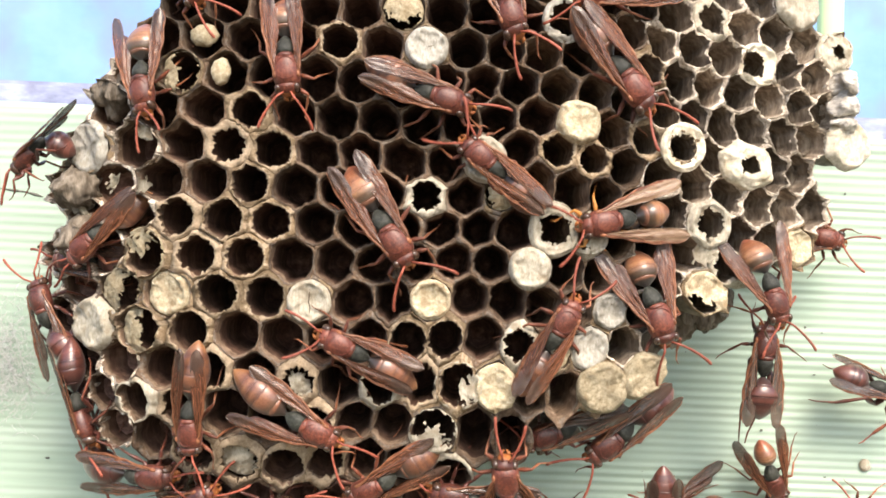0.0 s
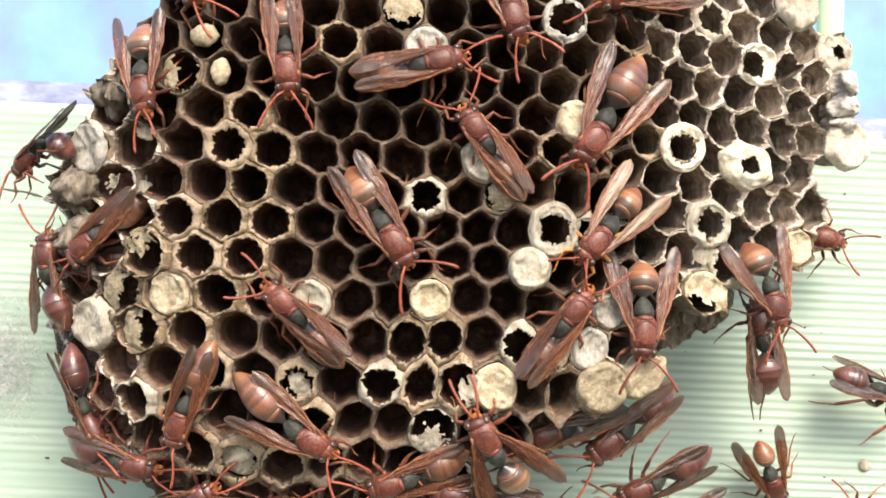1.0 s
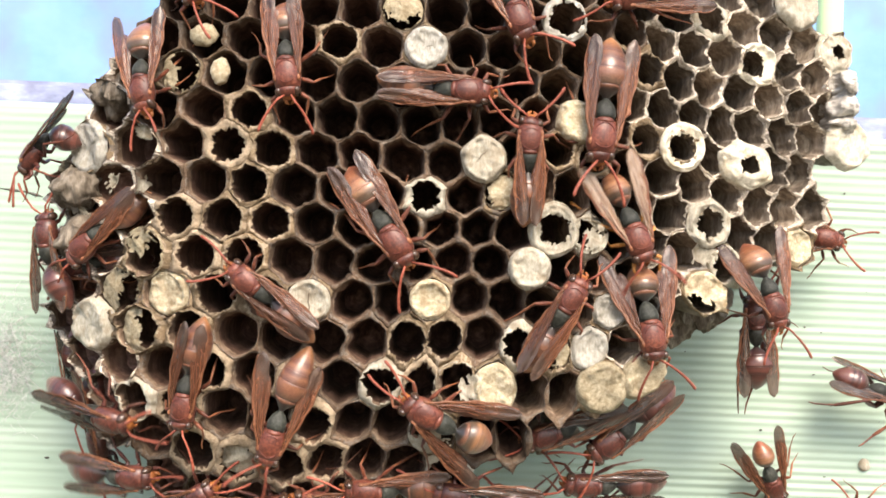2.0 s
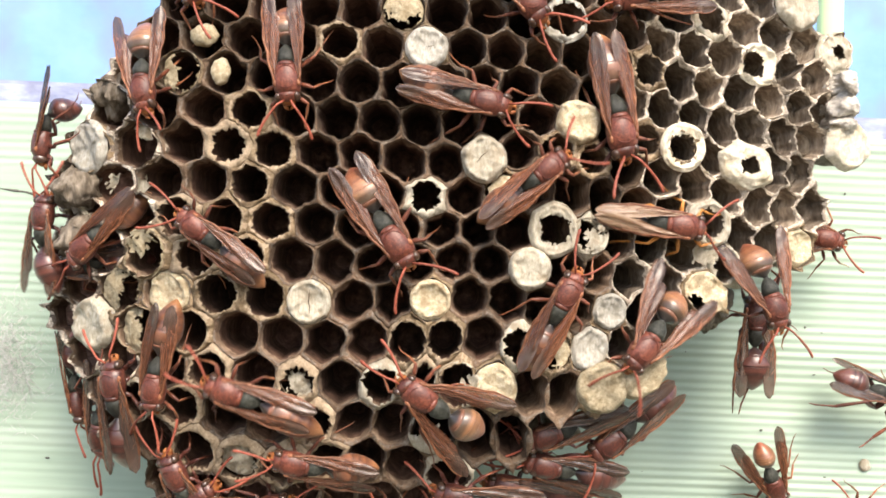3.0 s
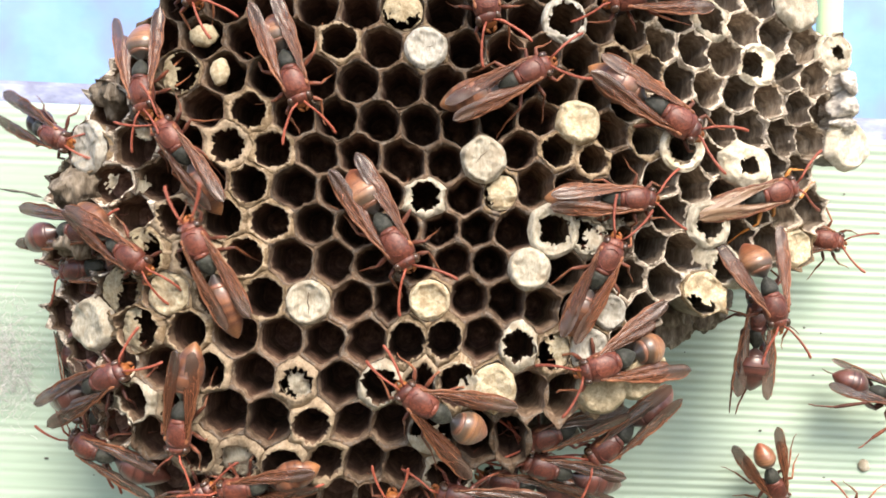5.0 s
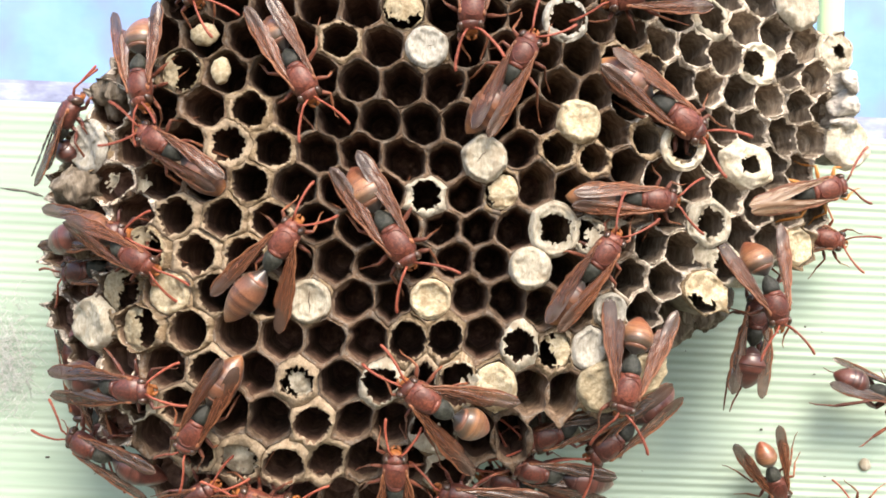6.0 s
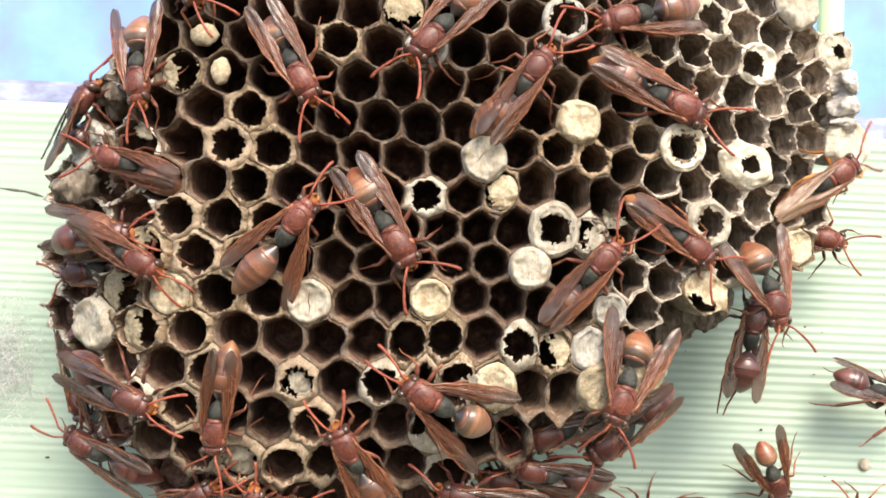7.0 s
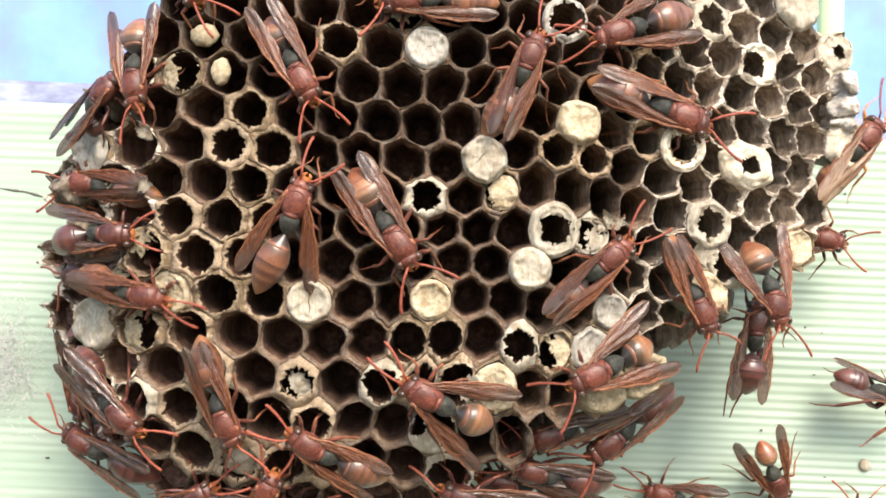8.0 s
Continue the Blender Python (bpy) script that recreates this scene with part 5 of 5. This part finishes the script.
add_wasp("wall", 20, 1, 2, "", [(0.0, 49.5, -56.5, 185, 50), (0.8, 49.5, -58.5, 185, 46), (1.4, 49.0, -64.0, 180, 30), (6.0, 48.0, -64.0, 175, 20), (6.5, 47.0, -58.9, 172), (7.0, 44.6, -56.6, 170), (7.5, 44.6, -52.5, 172), (8.0, 47.2, -53.0, 165)])
add_wasp("still", 14, 0, 2, "", [(0.0, -45.6, 47.8, -66), (2.0, -45.6, 48.0, -70), (8.0, -45.8, 47.8, -66)])
add_wasp("comb", 14, 0, 2, "", [(0.0, 12.0, 41.4, -75), (0.5, 12.5, 40.9, -74), (1.0, 12.5, 40.9, -72), (1.7, 12.8, 40.2, -72), (2.8, 15.5, 43.2, -60), (3.5, 14.6, 45.0, -62), (4.3, 10.6, 46.3, -70), (4.7, 8.4, 45.2, -80), (5.8, 7.1, 41.4, -90), (6.0, 5.2, 42.3, -96), (6.5, 0.8, 42.3, -114), (7.0, -2.6, 36.5, -132), (7.5, -4.2, 41.4, -170), (8.0, -6.8, 44.0, -178)])
add_wasp("comb", 26, 0, 2, "", [(0.0, 28.0, 45.6, 200), (1.0, 31.9, 45.5, 198), (1.7, 34.0, 45.4, 195), (6.5, 32.9, 45.0, 195), (7.0, 31.9, 41.0, 196), (7.5, 32.9, 38.7, 200), (8.0, 30.8, 38.3, 200)])
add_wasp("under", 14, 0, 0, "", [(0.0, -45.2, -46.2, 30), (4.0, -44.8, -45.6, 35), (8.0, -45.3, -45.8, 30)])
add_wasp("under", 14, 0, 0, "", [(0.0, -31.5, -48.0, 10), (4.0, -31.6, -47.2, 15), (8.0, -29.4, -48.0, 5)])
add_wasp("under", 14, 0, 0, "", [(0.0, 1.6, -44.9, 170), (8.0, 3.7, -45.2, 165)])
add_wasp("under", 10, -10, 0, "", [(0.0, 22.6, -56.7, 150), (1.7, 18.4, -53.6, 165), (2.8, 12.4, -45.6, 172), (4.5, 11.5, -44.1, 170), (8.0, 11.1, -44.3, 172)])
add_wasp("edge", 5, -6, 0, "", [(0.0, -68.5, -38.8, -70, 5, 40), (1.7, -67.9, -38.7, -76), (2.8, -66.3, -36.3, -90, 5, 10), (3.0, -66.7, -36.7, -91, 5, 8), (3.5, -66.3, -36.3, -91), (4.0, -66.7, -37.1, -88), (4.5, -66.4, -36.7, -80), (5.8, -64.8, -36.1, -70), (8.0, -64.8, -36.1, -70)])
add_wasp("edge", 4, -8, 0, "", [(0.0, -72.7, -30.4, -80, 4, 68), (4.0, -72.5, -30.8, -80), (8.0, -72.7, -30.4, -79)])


def perch(x, z, heading, roll, where, lift, pitch):
    """The pose of a wasp that stands on the comb's face or on the wall, headed so many degrees from level, anticlockwise."""
    a = radians(heading)
    if where == "wall":
        p, n = Vector((x, WALL - 3.9 - lift, z)), Vector((0, -1, 0))
    else:
        n = (face_normal(x, z) + Vector((0, -0.8, 0))).normalized()
        p = Vector((x, min(face_depth(x, z), 22), z)) + Vector((0, -1, 0)) * (3.6 + lift)
    ahead = Vector((math.cos(a), -(math.cos(a) * n.x + math.sin(a) * n.z) / n.y, math.sin(a))).normalized()
    left = n.cross(ahead)
    m = Matrix((ahead, left, n)).transposed().to_4x4()
    return Matrix.Translation(p * MM) @ m @ pose(0, 0, 0, 0, -pitch, 0) @ pose(0, 0, 0, roll, 0, 0)


def wing_turn(base, s, spread):
    """Wings lie roof-like over the abdomen when folded, flat and out to the side when spread."""
    out = min(1.0, max(0.0, spread / 30))
    if base == "forewing":
        return pose(0, 0, 0, -s * (30 - 22 * out), 5 - 13 * out, -s * (spread * 0.72 - 4))
    return pose(0, 0, 0, -s * (26 - 16 * out), 4 - 12 * out, -s * (spread * 0.62 - 3))


def place_wasps():
    protos = {tone: make_wasp(tone) for tone in ("orange", "rust", "dark", "golden")}
    used = set()
    made = []
    for k, (where, lift, pitch, label, rows) in enumerate(WASPS):
        t, x, z, h, spread, roll = rows[0]
        start = perch(x, z, h, roll, where, lift, pitch)
        # wasps under the nest take the dark copy as shade; some are truly maroon
        dark_or_shaded = where == "under" or lift < 0 or k in (14, 15, 17, 18, 23, 25, 27)
        # wasp 6 wears sunlight as colour: lighter wings and orange legs
        tone = "golden" if k == 6 else "dark" if dark_or_shaded else "orange" if k in (0, 1, 2, 7, 12, 24, 28, 26) else "rust"
        proto = protos[tone]
        ob = copy_thing(proto, start) if proto in used else proto
        used.add(proto)
        ob.scale = [(0.84, 0.87, 0.9, 0.86, 0.82)[k % 5] * (1.16 if k == 5 else 1.05 if k == 2 else 1.06 if k == 25 else 0.94 if where == "wall" and lift < 10 else 0.88 if where == "wall" else 1.0)] * 3
        tagged(ob, label, "wasp", "wasps on the nest")
        rnd = random.Random(77 + k)
        for c in ob.children:
            s = 1 if c.location.y > 0 else -1
            base = c.name.split(".")[0]
            if base in ("forewing", "hindwing"):
                c["lean"] = rnd.uniform(-4, 4)
                c.matrix_basis = Matrix.Translation(c.location) @ wing_turn(base, s, spread + c["lean"])
            elif base.endswith("_leg"):
                tuck = 0 if where == "wall" else -26 * s
                turn, reach = STRETCHED.get((k, base, s), (0, 1))
                c.matrix_basis = Matrix.Translation(c.location) @ pose(0, 0, 0, tuck + rnd.uniform(-9, 9), rnd.uniform(-8, 8), turn + rnd.uniform(-20, 20) * (reach == 1)) @ Matrix.Scale(reach, 4)
            elif base == "abdomen":
                droop, bend, length, width = ABDOMENS.get(k, (rnd.uniform(3, 11), rnd.uniform(-7, 7), rnd.uniform(0.70, 0.82), 1.06))
                c.matrix_basis = Matrix.Translation(c.location) @ pose(0, 0, 0, 0, -droop, bend) @ Matrix.Diagonal((length, width, 1.0, 1.0))
            elif base == "head":
                turn = pose(0, 0, 0, rnd.uniform(-5, 5), rnd.uniform(-24, 2), rnd.uniform(-12, 12))
                c.matrix_basis = Matrix.Translation(c.location) @ turn
                for g in c.children:
                    if g.name.startswith("antenna"):
                        g.matrix_basis = Matrix.Translation(g.location) @ pose(0, 0, 0, rnd.uniform(-12, 12), rnd.uniform(-14, 26), rnd.uniform(-24, 24))
        made.append(ob)
    return made


wasps = place_wasps()


def motions():
    for k, (ob, (where, lift, pitch, label, rows)) in enumerate(zip(wasps, WASPS)):
        walk(ob, [(t, perch(x, z, h, roll, where, lift, pitch)) for t, x, z, h, s, roll in rows])
        far = sum(math.hypot(b[1] - a[1], b[2] - a[2]) for a, b in zip(rows, rows[1:]))
        spreads = [r[4] for r in rows]
        for c in ob.children:
            base = c.name.split(".")[0]
            side = 1 if c.location.y > 0 else -1
            root = Matrix.Translation(c.location)
            if base in ("forewing", "hindwing") and max(spreads) > min(spreads):
                walk(c, [(r[0], root @ wing_turn(base, side, r[4] + c["lean"])) for r in rows])
            elif base.endswith("_leg") and far > 12:
                rest = c.matrix_basis.copy()
                phase = math.pi * ((base == "middle_leg") ^ (side > 0)) + k
                steps = []
                for q in range(0, 41):
                    t = q * 0.2
                    near = [b for b in zip(rows, rows[1:]) if b[0][0] <= t <= b[1][0]][0]
                    pace = math.hypot(near[1][1] - near[0][1], near[1][2] - near[0][2]) / (near[1][0] - near[0][0])
                    swing = min(1.0, pace / 8)
                    steps.append((t, rest @ pose(0, 0, 0, 5 * swing * math.cos(phase + q * 2.1), 0, 15 * swing * math.sin(phase + q * 2.1))))
                walk(c, steps)
        head = [c for c in ob.children if c.name.startswith("head")][0]
        if k % 2 == 0:
            for c in head.children:
                if c.name.startswith("antenna"):
                    rest = c.matrix_basis.copy()
                    walk(c, [(q * 0.8, rest @ pose(0, 0, 0, 0, 5 * math.sin(q * 2.3 + k), 7 * math.cos(q * 1.7 + k * 2 + c.location.y * 900))) for q in range(11)])


motions()
